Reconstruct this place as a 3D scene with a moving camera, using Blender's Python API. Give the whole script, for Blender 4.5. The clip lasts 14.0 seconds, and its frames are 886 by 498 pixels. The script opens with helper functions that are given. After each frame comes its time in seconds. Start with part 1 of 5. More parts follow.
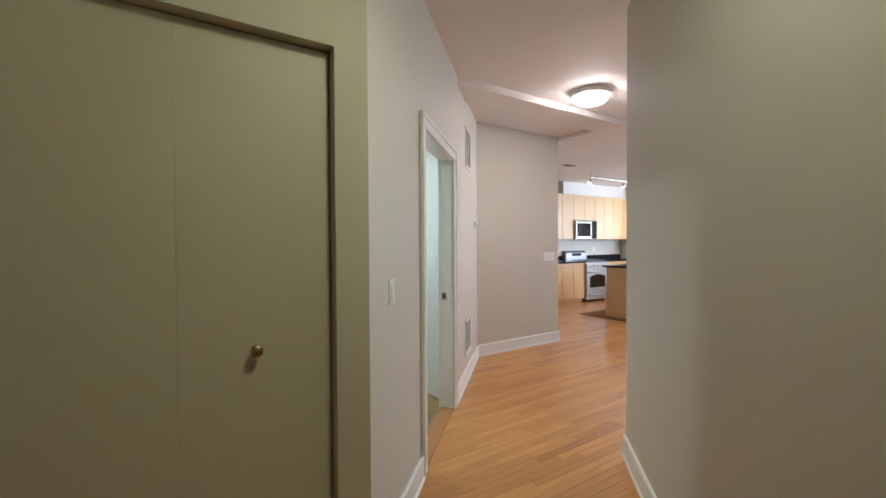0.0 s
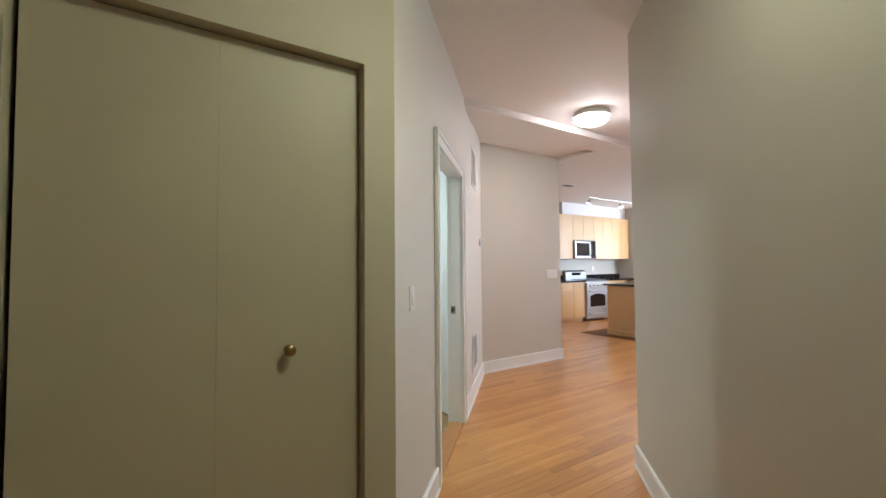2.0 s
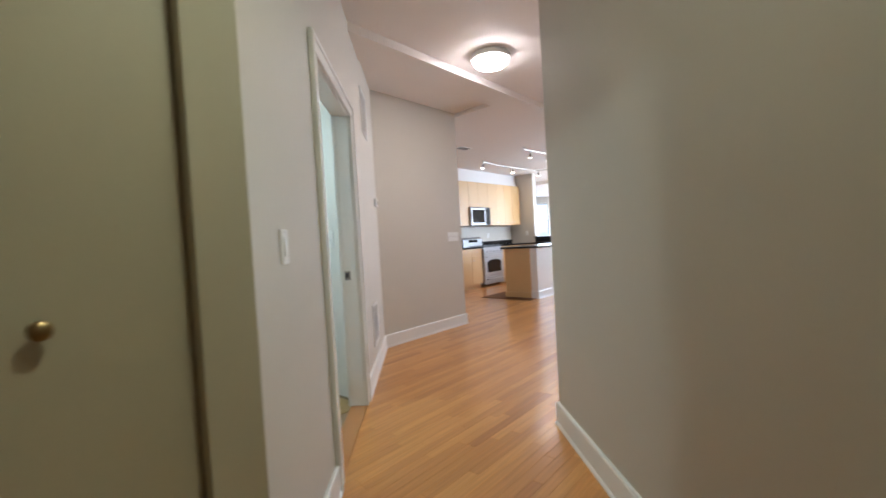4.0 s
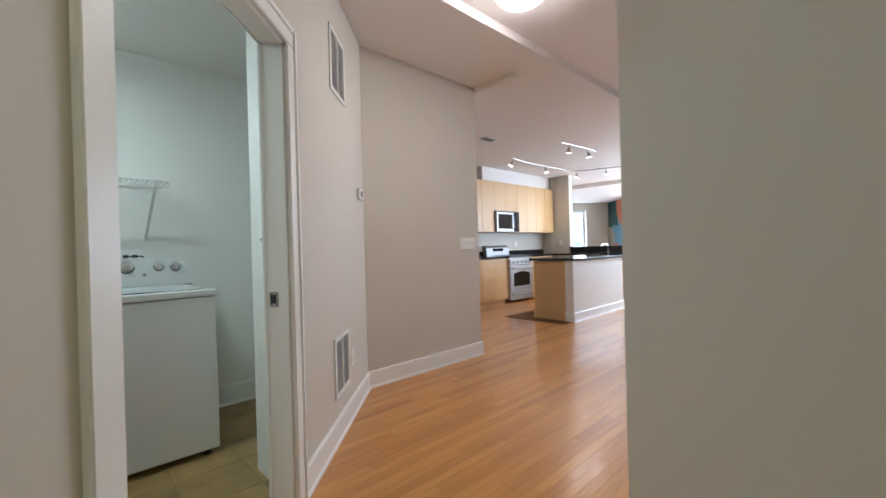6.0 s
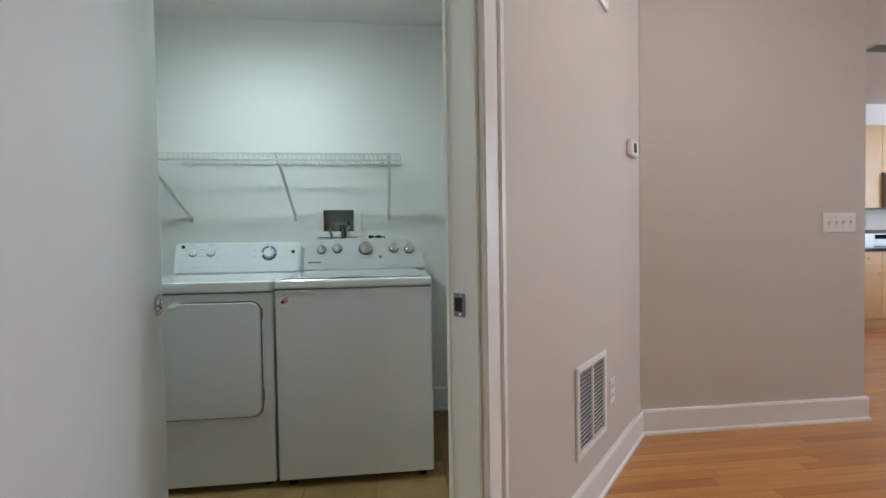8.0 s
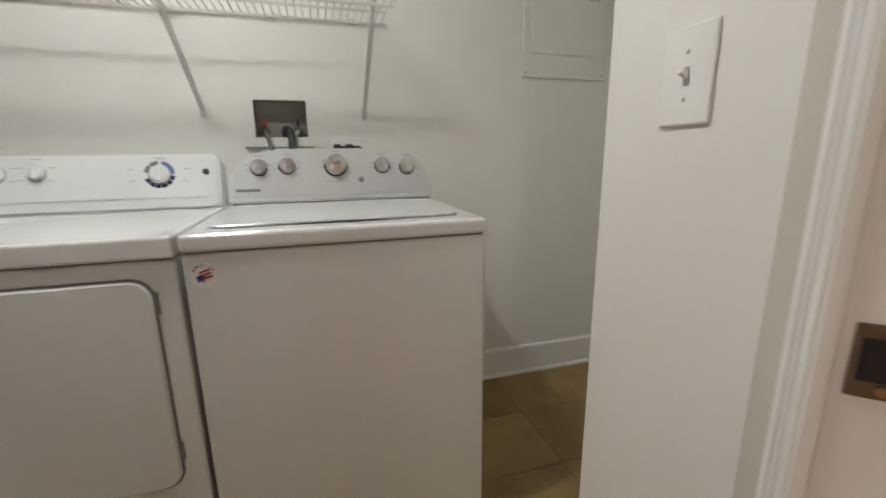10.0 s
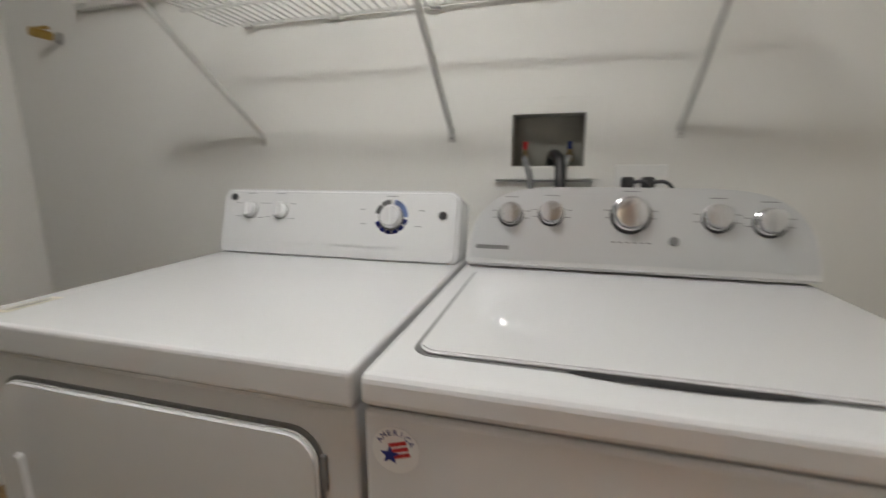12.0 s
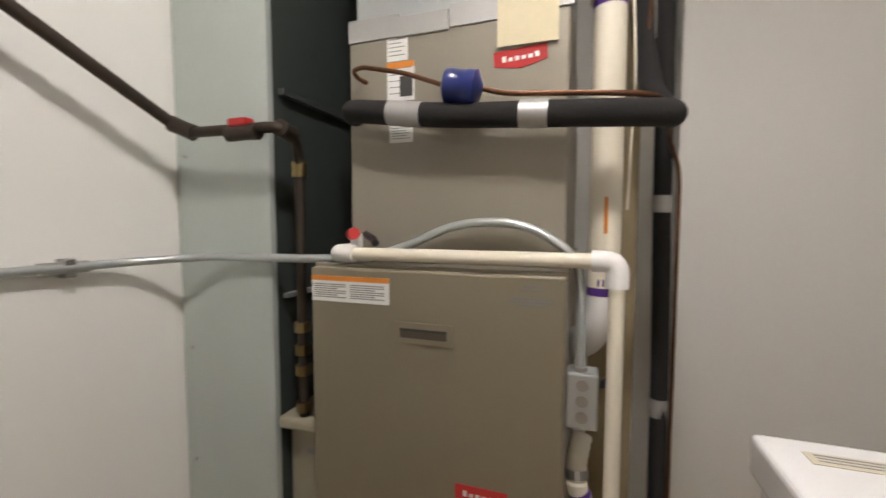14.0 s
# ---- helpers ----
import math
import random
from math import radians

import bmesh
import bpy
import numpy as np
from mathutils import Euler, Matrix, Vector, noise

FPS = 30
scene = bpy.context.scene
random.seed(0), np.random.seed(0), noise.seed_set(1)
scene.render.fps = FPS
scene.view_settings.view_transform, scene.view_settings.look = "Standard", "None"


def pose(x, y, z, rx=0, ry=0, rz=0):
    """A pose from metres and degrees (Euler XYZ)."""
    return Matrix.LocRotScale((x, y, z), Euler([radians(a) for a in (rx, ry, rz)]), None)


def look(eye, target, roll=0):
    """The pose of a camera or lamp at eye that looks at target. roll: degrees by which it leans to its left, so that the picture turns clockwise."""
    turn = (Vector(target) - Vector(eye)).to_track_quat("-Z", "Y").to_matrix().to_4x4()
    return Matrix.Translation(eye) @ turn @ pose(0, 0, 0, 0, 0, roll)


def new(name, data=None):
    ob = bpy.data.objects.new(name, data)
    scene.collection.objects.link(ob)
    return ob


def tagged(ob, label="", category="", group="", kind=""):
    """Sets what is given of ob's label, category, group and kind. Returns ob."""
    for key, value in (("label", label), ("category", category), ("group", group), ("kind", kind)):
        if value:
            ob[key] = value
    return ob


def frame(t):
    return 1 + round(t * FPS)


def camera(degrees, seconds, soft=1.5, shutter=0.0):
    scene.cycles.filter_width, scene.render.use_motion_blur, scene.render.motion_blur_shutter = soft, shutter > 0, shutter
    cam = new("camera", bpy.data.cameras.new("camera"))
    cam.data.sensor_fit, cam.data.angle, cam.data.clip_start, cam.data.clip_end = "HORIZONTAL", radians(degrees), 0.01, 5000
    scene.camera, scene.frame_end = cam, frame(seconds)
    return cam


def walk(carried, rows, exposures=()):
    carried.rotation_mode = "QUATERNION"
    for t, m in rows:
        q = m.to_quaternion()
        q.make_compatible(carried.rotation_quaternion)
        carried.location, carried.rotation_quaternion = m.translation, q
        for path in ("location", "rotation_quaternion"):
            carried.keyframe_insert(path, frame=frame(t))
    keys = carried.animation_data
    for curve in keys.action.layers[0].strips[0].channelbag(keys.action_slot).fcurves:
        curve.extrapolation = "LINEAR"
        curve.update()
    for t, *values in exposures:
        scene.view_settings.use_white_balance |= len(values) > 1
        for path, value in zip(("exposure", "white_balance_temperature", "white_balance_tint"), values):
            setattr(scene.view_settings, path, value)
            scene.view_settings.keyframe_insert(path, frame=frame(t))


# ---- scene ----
cam = camera(94.0, 14.0, shutter=0.35)

PATH = [
    (0, (-1.142, -4.404, 1.375), (-0.049, -2.73, 1.341), -0.3),
    (0.5, (-1.199, -4.408, 1.351), (-0.156, -2.702, 1.298), -0.2),
    (1, (-1.224, -4.405, 1.351), (-0.188, -2.694, 1.316), -0.2),
    (1.5, (-1.233, -4.403, 1.347), (-0.189, -2.698, 1.344), -0.2),
    (2, (-1.267, -4.405, 1.305), (-0.159, -2.741, 1.382), -0.5),
    (2.5, (-1.318, -4.375, 1.253), (-0.139, -2.763, 1.367), -1.5),
    (3, (-1.322, -4.298, 1.201), (-0.079, -2.734, 1.277), -1.9),
    (3.5, (-1.198, -4.136, 1.164), (0.162, -2.67, 1.177), -3.4),
    (4, (-0.978, -4.004, 1.143), (0.509, -2.667, 1.097), -3.4),
    (4.2, (-0.889, -3.94, 1.137), (0.682, -2.703, 1.094), -2.7),
    (6.3, (0.14, -3.243, 1.134), (1.426, -1.712, 1.146), -1.3),
    (6.5, (0.219, -3.152, 1.129), (1.412, -1.546, 1.153), -1.2),
    (7, (0.379, -2.98, 1.129), (1.203, -1.158, 1.139), -1.1),
    (7.5, (0.536, -2.828, 1.121), (0.912, -0.864, 1.099), -0.9),
    (7.7, (0.574, -2.768, 1.11), (0.783, -0.779, 1.081), -0.9),
    (9.8, (0.327, -1.849, 1.099), (0.769, 0.067, 0.732), -0.8),
    (10, (0.303, -1.750, 1.095), (0.858, 0.120, 0.652), -0.7),
    (10.5, (0.228, -1.533, 1.096), (1.036, 0.177, 0.449), -0.6),
    (11, (0.224, -1.412, 1.097), (1.058, 0.255, 0.369), -0.2),
    (11.5, (0.208, -1.289, 1.126), (0.496, 0.621, 0.61), 0.2),
    (12, (0.212, -1.163, 1.162), (-0.301, 0.732, 0.782), -0.1),
    (12.5, (0.126, -1.085, 1.160), (-1.056, 0.502, 0.876), 0.1),
    (13, (-0.048, -1.028, 1.166), (-1.788, -0.058, 0.987), 1.0),
    (13.5, (-0.135, -1.012, 1.18), (-2.131, -0.95, 1.08), 0.6),
    (14, (-0.135, -0.958, 1.178), (-2.022, -1.608, 1.044), 0.1),
]
walk(cam, [(t, look(eye, target, roll)) for t, eye, target, roll in PATH], exposures=[
    (0.0, -0.18, 6200, 13), (1.5, -0.02, 6200, 13), (3.0, -0.08, 6200, 13), (4.2, -0.25, 6150, 13), (6.3, -0.45, 6150, 12), (7.0, -0.8, 6150, 13), (7.7, -0.6, 6200, 14), (8.8, -0.48, 6550, 18),
    (9.8, -0.35, 7500, 31), (11.0, -0.3, 7550, 32), (11.6, -0.45, 7500, 33), (12.4, -0.6, 7500, 36), (13.0, -0.42, 7600, 36), (13.5, -0.08, 7800, 40), (14.0, -0.02, 7900, 41)])

# ---- world and lamps ----
world = bpy.data.worlds.new("world")
scene.world = world
world.use_nodes = True
wn = world.node_tree
sky = wn.nodes.new("ShaderNodeTexSky")
sky.sky_type = "NISHITA"
sky.sun_disc = False
sky.sun_elevation, sky.sun_rotation = radians(40), radians(200)
wn.nodes["Background"].inputs["Strength"].default_value = 0.12
wn.links.new(sky.outputs[0], wn.nodes["Background"].inputs["Color"])


def lamp(name, kind, m, power, color, size=0.1, size_y=None):
    data = bpy.data.lights.new(name, kind)
    data.energy, data.color = power, color
    if kind == "AREA":
        data.shape = "RECTANGLE" if size_y else "DISK"
        data.size = size
        if size_y:
            data.size_y = size_y
    elif kind in ("POINT", "SPOT"):
        data.shadow_soft_size = size
    ob = new(name, data)
    ob.matrix_world = m
    return ob


lamp("hall_ceiling_bulb", "AREA", pose(2.25, -1.83, 2.685), 7, (1.0, 0.905, 0.865), 0.28)
lamp("entry_ceiling_bulb", "AREA", pose(-0.35, -4.15, 2.685), 10.5, (0.92, 1.0, 0.68), 0.28)
lamp("laundry_ceiling_bulb", "AREA", pose(-0.21, -0.94, 2.34), 15, (0.77, 1.0, 0.98), 0.15)
# The first lamp's window is unseen; its power is raised to brighten the slanting wall.
for wu, wv, turn, wide, power in ((5.4, 8.35, 45, 2.0, 230), (8.2, 8.35, 45, 1.8, 125), (10.42, 8.35, 45, 0.75, 50), (13.2, 7.13, -45, 0.65, 45)):
    lamp("window_daylight", "AREA", pose((wu + wv) * math.sqrt(0.5), (wu - wv) * math.sqrt(0.5), 1.63, 90, 0, turn if turn > 0 else 135), power, (0.72, 0.86, 1.0), wide, 1.4)
for tx, ty in ((5.95, -0.12), (6.50, -0.15), (8.24, 0.97), (8.44, 0.42), (8.61, -0.12)):
    lamp("track_spot_bulb", "AREA", pose(tx, ty, 2.545), 7, (1.0, 0.90, 0.78), 0.07)

# ---- materials ----


def mat(name, color, rough=0.5, metal=0.0, vary=0.06, grain=60.0, bump=0.02, coat=0.0, spots=0.0):
    m = bpy.data.materials.new(name)
    m.use_nodes = True
    nt = m.node_tree
    b = nt.nodes["Principled BSDF"]
    b.inputs["Roughness"].default_value = rough
    b.inputs["Metallic"].default_value = metal
    b.inputs["Coat Weight"].default_value = coat
    co = nt.nodes.new("ShaderNodeTexCoord")
    n1 = nt.nodes.new("ShaderNodeTexNoise")
    n1.inputs["Scale"].default_value = 2.3
    n1.inputs["Detail"].default_value = 3
    n2 = nt.nodes.new("ShaderNodeTexNoise")
    n2.inputs["Scale"].default_value = grain
    n2.inputs["Detail"].default_value = 2
    for n in (n1, n2):
        nt.links.new(co.outputs["Object"], n.inputs["Vector"])
    mx = nt.nodes.new("ShaderNodeMix")
    mx.data_type = "RGBA"
    c = Vector(color)
    mx.inputs["A"].default_value = (*(c * (1 - vary)), 1)
    mx.inputs["B"].default_value = (*[min(1, v) for v in c * (1 + vary)], 1)
    ad = nt.nodes.new("ShaderNodeMath")
    ad.operation = "MULTIPLY_ADD"
    ad.inputs[1].default_value = 0.35
    nt.links.new(n2.outputs["Fac"], ad.inputs[0])
    sc = nt.nodes.new("ShaderNodeMath")
    sc.operation = "MULTIPLY"
    sc.inputs[1].default_value = 0.65
    nt.links.new(n1.outputs["Fac"], sc.inputs[0])
    nt.links.new(sc.outputs[0], ad.inputs[2])
    nt.links.new(ad.outputs[0], mx.inputs["Factor"])
    nt.links.new(mx.outputs["Result"], b.inputs["Base Color"])
    if bump:
        bp = nt.nodes.new("ShaderNodeBump")
        bp.inputs["Strength"].default_value = bump * 5
        bp.inputs["Distance"].default_value = 0.002
        nt.links.new(n2.outputs["Fac"], bp.inputs["Height"])
        nt.links.new(bp.outputs[0], b.inputs["Normal"])
    return m


def emit(name, color, strength):
    m = bpy.data.materials.new(name)
    m.use_nodes = True
    b = m.node_tree.nodes["Principled BSDF"]
    b.inputs["Base Color"].default_value = (0.9, 0.9, 0.9, 1)
    b.inputs["Emission Color"].default_value = (*color, 1)
    b.inputs["Emission Strength"].default_value = strength
    return m


WALL = mat("wall_paint", (0.61, 0.572, 0.505), 0.6, grain=180, vary=0.025)
LWALL = mat("laundry_paint", (0.81, 0.80, 0.765), 0.55, grain=180, vary=0.025)
CEIL = mat("ceiling_paint", (0.82, 0.775, 0.745), 0.7, grain=160, vary=0.02)
TRIM = mat("trim_paint", (0.84, 0.84, 0.82), 0.35, grain=30, vary=0.02)
DOORP = mat("door_paint", (0.74, 0.76, 0.75), 0.3, grain=40, vary=0.02)
# Wall greige made darker and more olive, for the dimmer light on the closet side.
CLOSETW = mat("closet_wall_dimmed", (0.48, 0.445, 0.34), 0.6, grain=180, vary=0.03)
CLOSET = mat("closet_door_paint", (0.46, 0.425, 0.315), 0.5, grain=90, vary=0.04)
OAK = mat("oak_floor", (0.46, 0.21, 0.075), 0.22, grain=40, vary=0.2, bump=0.01)
GROUT = mat("grout", (0.24, 0.18, 0.11), 0.9, grain=90)
ENAMEL = mat("white_enamel", (0.75, 0.75, 0.755), 0.08, grain=20, vary=0.01, bump=0.0, coat=0.5)
GREYPL = mat("grey_console", (0.52, 0.53, 0.54), 0.35, 0.3, grain=30, vary=0.02)
CHROME = mat("chrome", (0.66, 0.66, 0.66), 0.1, 1.0, grain=30, vary=0.03, bump=0)
STEEL = mat("stainless", (0.44, 0.43, 0.42), 0.36, 1.0, grain=150, vary=0.05)
BRASS = mat("brass", (0.30, 0.22, 0.11), 0.35, 1.0, grain=50, vary=0.1)
BLACK = mat("black_plastic", (0.02, 0.02, 0.022), 0.4, grain=60, vary=0.2)
DARK = mat("dark_gap", (0.05, 0.05, 0.05), 0.8)
MAPLE = mat("maple", (0.62, 0.40, 0.19), 0.4, grain=25, vary=0.08)
GRANITE = mat("black_granite", (0.015, 0.015, 0.017), 0.12, grain=200, vary=0.5)
FURNF = mat("furnace_front_paint", (0.255, 0.218, 0.155), 0.4, 0.3, grain=120, vary=0.06)
NICKEL = mat("dull_nickel", (0.30, 0.29, 0.28), 0.3, 1.0, grain=60, vary=0.08)
DUCTP = mat("pale_duct_steel", (0.50, 0.56, 0.53), 0.42, 0.3, grain=14, vary=0.07)
FURN = mat("furnace_paint", (0.30, 0.27, 0.22), 0.45, 0.3, grain=120, vary=0.05)
GALV = mat("galvanised", (0.50, 0.54, 0.54), 0.4, 0.7, grain=14, vary=0.1)
BLACKDUCT = mat("black_duct", (0.036, 0.046, 0.043), 0.55, grain=30, vary=0.3)
PVC = mat("pvc", (0.74, 0.68, 0.56), 0.4, grain=15, vary=0.06)
PVCW = mat("white_pvc", (0.78, 0.77, 0.75), 0.35, grain=20, vary=0.03)
FOAM = mat("pipe_foam", (0.014, 0.013, 0.013), 0.95, grain=140, vary=0.2, bump=0.08)
COPPER = mat("copper", (0.18, 0.085, 0.05), 0.45, 1.0, grain=40, vary=0.2)
BLUE = mat("blue_enamel", (0.006, 0.02, 0.13), 0.3, grain=40, vary=0.15, coat=0.4)
RED = mat("red_plastic", (0.55, 0.03, 0.03), 0.4, grain=40, vary=0.1)
PAPER = mat("paper", (0.74, 0.74, 0.72), 0.7, grain=60, vary=0.03)
IRON = mat("black_iron", (0.06, 0.045, 0.035), 0.5, 0.6, grain=50, vary=0.3)

# ---- mesh helpers ----
R2 = math.sqrt(0.5)


def uv(u, v):
    """Plan place from the distance u along the hall and v across it."""
    return ((u + v) * R2, (u - v) * R2)


def mesh_of(bm, material):
    me = bpy.data.meshes.new("mesh")
    bmesh.ops.recalc_face_normals(bm, faces=bm.faces)
    bm.to_mesh(me)
    bm.free()
    for m in material if isinstance(material, (list, tuple)) else (material,):
        me.materials.append(m)
    return me


def part(name, bm, material, parent, label="", smooth=False):
    ob = new(name, mesh_of(bm, material))
    ob.data.name = name
    if smooth:
        for p in ob.data.polygons:
            p.use_smooth = True
        ob.data.set_sharp_from_angle(angle=radians(35))
    ob.parent = parent
    if label:
        tagged(ob, label)
    return ob


def thing(name, label, category, group="", kind="", at=(0, 0, 0), turn=0):
    ob = new(name)
    ob.empty_display_size = 0.05
    ob.matrix_basis = pose(*at, 0, 0, turn)
    return tagged(ob, label, category, group, kind)


def solid(name, bm, material, label, category, group="", kind="", smooth=False, m=None):
    ob = part(name, bm, material, None, "", smooth)
    if m is not None:
        ob.matrix_basis = m
    return tagged(ob, label, category, group, kind)


def box(x0, x1, y0, y1, z0, z1, bevel=0.0, seg=2, into=None, m=None):
    bm = bmesh.new()
    bmesh.ops.create_cube(bm, size=1.0)
    for v in bm.verts:
        v.co = Vector((x0 if v.co.x < 0 else x1, y0 if v.co.y < 0 else y1, z0 if v.co.z < 0 else z1))
    if bevel:
        bmesh.ops.bevel(bm, geom=bm.edges[:], offset=bevel, segments=seg, affect="EDGES", profile=0.5)
    if m is not None:
        bm.transform(m)
    return merge(into, bm)


def merge(into, bm):
    if into is None:
        return bm
    me = bpy.data.meshes.new("tmp")
    bm.to_mesh(me)
    bm.free()
    into.from_mesh(me)
    bpy.data.meshes.remove(me)
    return into


def prism(points, z0, z1, into=None):
    bm = into if into is not None else bmesh.new()
    low = [bm.verts.new((x, y, z0)) for x, y in points]
    high = [bm.verts.new((x, y, z1)) for x, y in points]
    n = len(points)
    bm.faces.new(low[::-1])
    bm.faces.new(high)
    for i in range(n):
        bm.faces.new((low[i], low[(i + 1) % n], high[(i + 1) % n], high[i]))
    return bm


def profile_run(points, profile, into=None):
    """A moulding: the profile (out, up) swept along a plan line, out to its right hand, with mitred corners."""
    bm = into if into is not None else bmesh.new()
    pts = [Vector(p) for p in points]
    rings = []
    for i, p in enumerate(pts):
        d0 = (p - pts[i - 1]).normalized() if i else (pts[1] - p).normalized()
        d1 = (pts[i + 1] - p).normalized() if i + 1 < len(pts) else d0
        n0, n1 = Vector((d0.y, -d0.x)), Vector((d1.y, -d1.x))
        n = (n0 + n1).normalized()
        n /= max(0.3, n.dot(n0))
        rings.append([bm.verts.new((p.x + n.x * o, p.y + n.y * o, z)) for o, z in profile])
    k = len(profile)
    for a, b in zip(rings, rings[1:]):
        for j in range(k):
            bm.faces.new((a[j], a[(j + 1) % k], b[(j + 1) % k], b[j]))
    bm.faces.new(rings[0])
    bm.faces.new(rings[-1][::-1])
    return bm


def tube(points, radius, into=None, seg=14, bend=0.0, steps=5):
    """A round pipe along a line of places, with rounded bends."""
    bm = into if into is not None else bmesh.new()
    pts = [Vector(p) for p in points]
    if bend:
        out = [pts[0]]
        for a, p, b in zip(pts, pts[1:], pts[2:]):
            r = min(bend, (a - p).length * 0.48, (b - p).length * 0.48)
            s, e = p + (a - p).normalized() * r, p + (b - p).normalized() * r
            for i in range(steps + 1):
                t = i / steps
                out.append(s * (1 - t) ** 2 + p * 2 * t * (1 - t) + e * t * t)
        pts = out + [pts[-1]]
    d = (pts[1] - pts[0]).normalized()
    side = d.orthogonal().normalized()
    rings = []
    for i, p in enumerate(pts):
        if 0 < i < len(pts) - 1:
            d = ((pts[i + 1] - p).normalized() + (p - pts[i - 1]).normalized()).normalized()
        elif i:
            d = (p - pts[i - 1]).normalized()
        side = (side - d * side.dot(d)).normalized()
        up = d.cross(side)
        r = radius[i] if isinstance(radius, (list, tuple)) else radius
        rings.append([bm.verts.new(p + (side * math.cos(a) + up * math.sin(a)) * r) for a in (2 * math.pi * j / seg for j in range(seg))])
    for a, b in zip(rings, rings[1:]):
        for j in range(seg):
            bm.faces.new((a[j], a[(j + 1) % seg], b[(j + 1) % seg], b[j]))
    bm.faces.new(rings[0][::-1])
    bm.faces.new(rings[-1])
    return bm


def lathe(profile, m=None, seg=24, into=None):
    """A turned body: (radius, height) pairs about z."""
    bm = bmesh.new()
    rings = []
    for r, z in profile:
        rings.append([bm.verts.new((r * math.cos(a), r * math.sin(a), z)) for a in (2 * math.pi * j / seg for j in range(seg))])
    for a, b in zip(rings, rings[1:]):
        for j in range(seg):
            bm.faces.new((a[j], a[(j + 1) % seg], b[(j + 1) % seg], b[j]))
    if profile[0][0] > 1e-6:
        bm.faces.new(rings[0][::-1])
    if profile[-1][0] > 1e-6:
        bm.faces.new(rings[-1])
    bmesh.ops.remove_doubles(bm, verts=bm.verts, dist=1e-6)
    if m is not None:
        bm.transform(m)
    return merge(into, bm)


# ---- structure ----
LOW, HIGH, POCKET, LAUN = 2.75, 2.82, 2.80, 2.475
VH, VL = 1.69, 1.586          # hall face and laundry face of the slanting wall at the door
UN, UF = -1.535, -0.592       # door jambs
DH = 2.045
CLOSY, CX0, CX1, CTOP = -2.95, -1.62, -0.652, 2.075   # closet front and its opening
RWU, RWV = -1.13, 2.905       # end and face of the opposite hall wall
VW = 8.27                     # window wall

b = prism([(0.2, -2.6), (-0.4, -2.9), (-0.4, -7.1), (15.8, -7.1), (15.8, 4.5), (3.2, 4.5), (3.2, -0.45), (1.85, -0.45), uv(UF, 1.62), uv(UN, 1.62)], -0.12, -0.012)
prism([(-0.402, -2.85), (-0.402, -7.1), (-3.6, -7.1), (-3.6, -2.85)], -0.12, -0.012, b)
solid("floor_wood", b, DARK, "dark subfloor under the oak strips", "floor", kind="structure")
b = prism([(-2.3, 0.1), (1.9, 0.1), (1.9, -0.3), uv(-0.4, 1.618), uv(-1.6, 1.618), (-0.02, -2.2), (-2.3, -2.2)], -0.1, -0.003)
solid("floor_laundry", b, GROUT, "sandy grout bed of the laundry floor", "floor", kind="structure")
b = prism([uv(UN, 1.58), uv(UF, 1.58), uv(UF, 1.693), uv(UN, 1.693)], -0.01, 0.006)
solid("threshold", b, OAK, "oak threshold strip under the laundry door", "threshold", kind="structure")

# slanting hall wall with the laundry door opening
b = prism([uv(-2.43, VH), uv(UN - 0.02, VH), uv(UN - 0.02, VL), uv(-2.30, VL)], 0, 2.9)
prism([uv(UN - 0.02, VH), uv(UF + 0.02, VH), uv(UF + 0.02, VL), uv(UN - 0.02, VL)], DH + 0.02, 2.9, b)
prism([uv(UF + 0.02, VH), (1.89, -0.5), (1.77, -0.355), uv(-0.1, 1.503), uv(UF + 0.02, VL)], 0, 2.9, b)
solid("wall_hall", b, WALL, "smooth greige painted slanting hall wall", "wall", kind="structure")
b = prism([(1.892, -0.5), (3.3, -0.5), (3.3, 2.3), (3.15, 2.3), (3.15, -0.35), (1.892, -0.35)], 0, 2.9)
solid("wall_corner", b, WALL, "greige painted wall with an outside corner", "wall", kind="structure")
b = prism([(0.79, -1.115), (1.01, -1.115), uv(-0.465, VL - 0.003), (0.79, -1.450)], 0, 2.75)
solid("wall_switch", b, LWALL, "off-white wall stub beside the laundry door", "wall", kind="structure")
b = prism([(-1.9, 0), (0.091, 0), (0.091, 0.15), (-1.9, 0.15)], 0, 2.75)
prism([(0.280, 0), (1.9, 0), (1.9, 0.15), (0.280, 0.15)], 0, 2.75, b)
prism([(0.091, 0), (0.280, 0), (0.280, 0.15), (0.091, 0.15)], 0, 1.168, b)
prism([(0.091, 0), (0.280, 0), (0.280, 0.15), (0.091, 0.15)], 1.305, 2.75, b)
solid("wall_laundry_back", b, LWALL, "off-white laundry wall behind the machines", "wall", kind="structure")
b = prism([(1.77, -0.002), (1.77, -0.352), (1.88, -0.352), (1.88, -0.002)], 0, 2.75)
solid("wall_laundry_end", b, LWALL, "off-white end wall of the laundry", "wall", kind="structure")
b = prism([(-1.763, -0.002), (-1.763, -0.66), (-1.9, -0.66), (-1.9, -0.8), (-2.0, -0.8), (-2.0, -0.002)], 0, 2.75)
solid("wall_laundry_left", b, LWALL, "off-white laundry wall beside the furnace alcove", "wall", kind="structure")
b = prism([(-1.902, -0.802), (-2.0, -0.802), (-2.0, -2.1), (-1.902, -2.1)], 0, 2.75)
solid("wall_alcove_back", b, LWALL, "off-white wall behind the furnace", "wall", kind="structure")
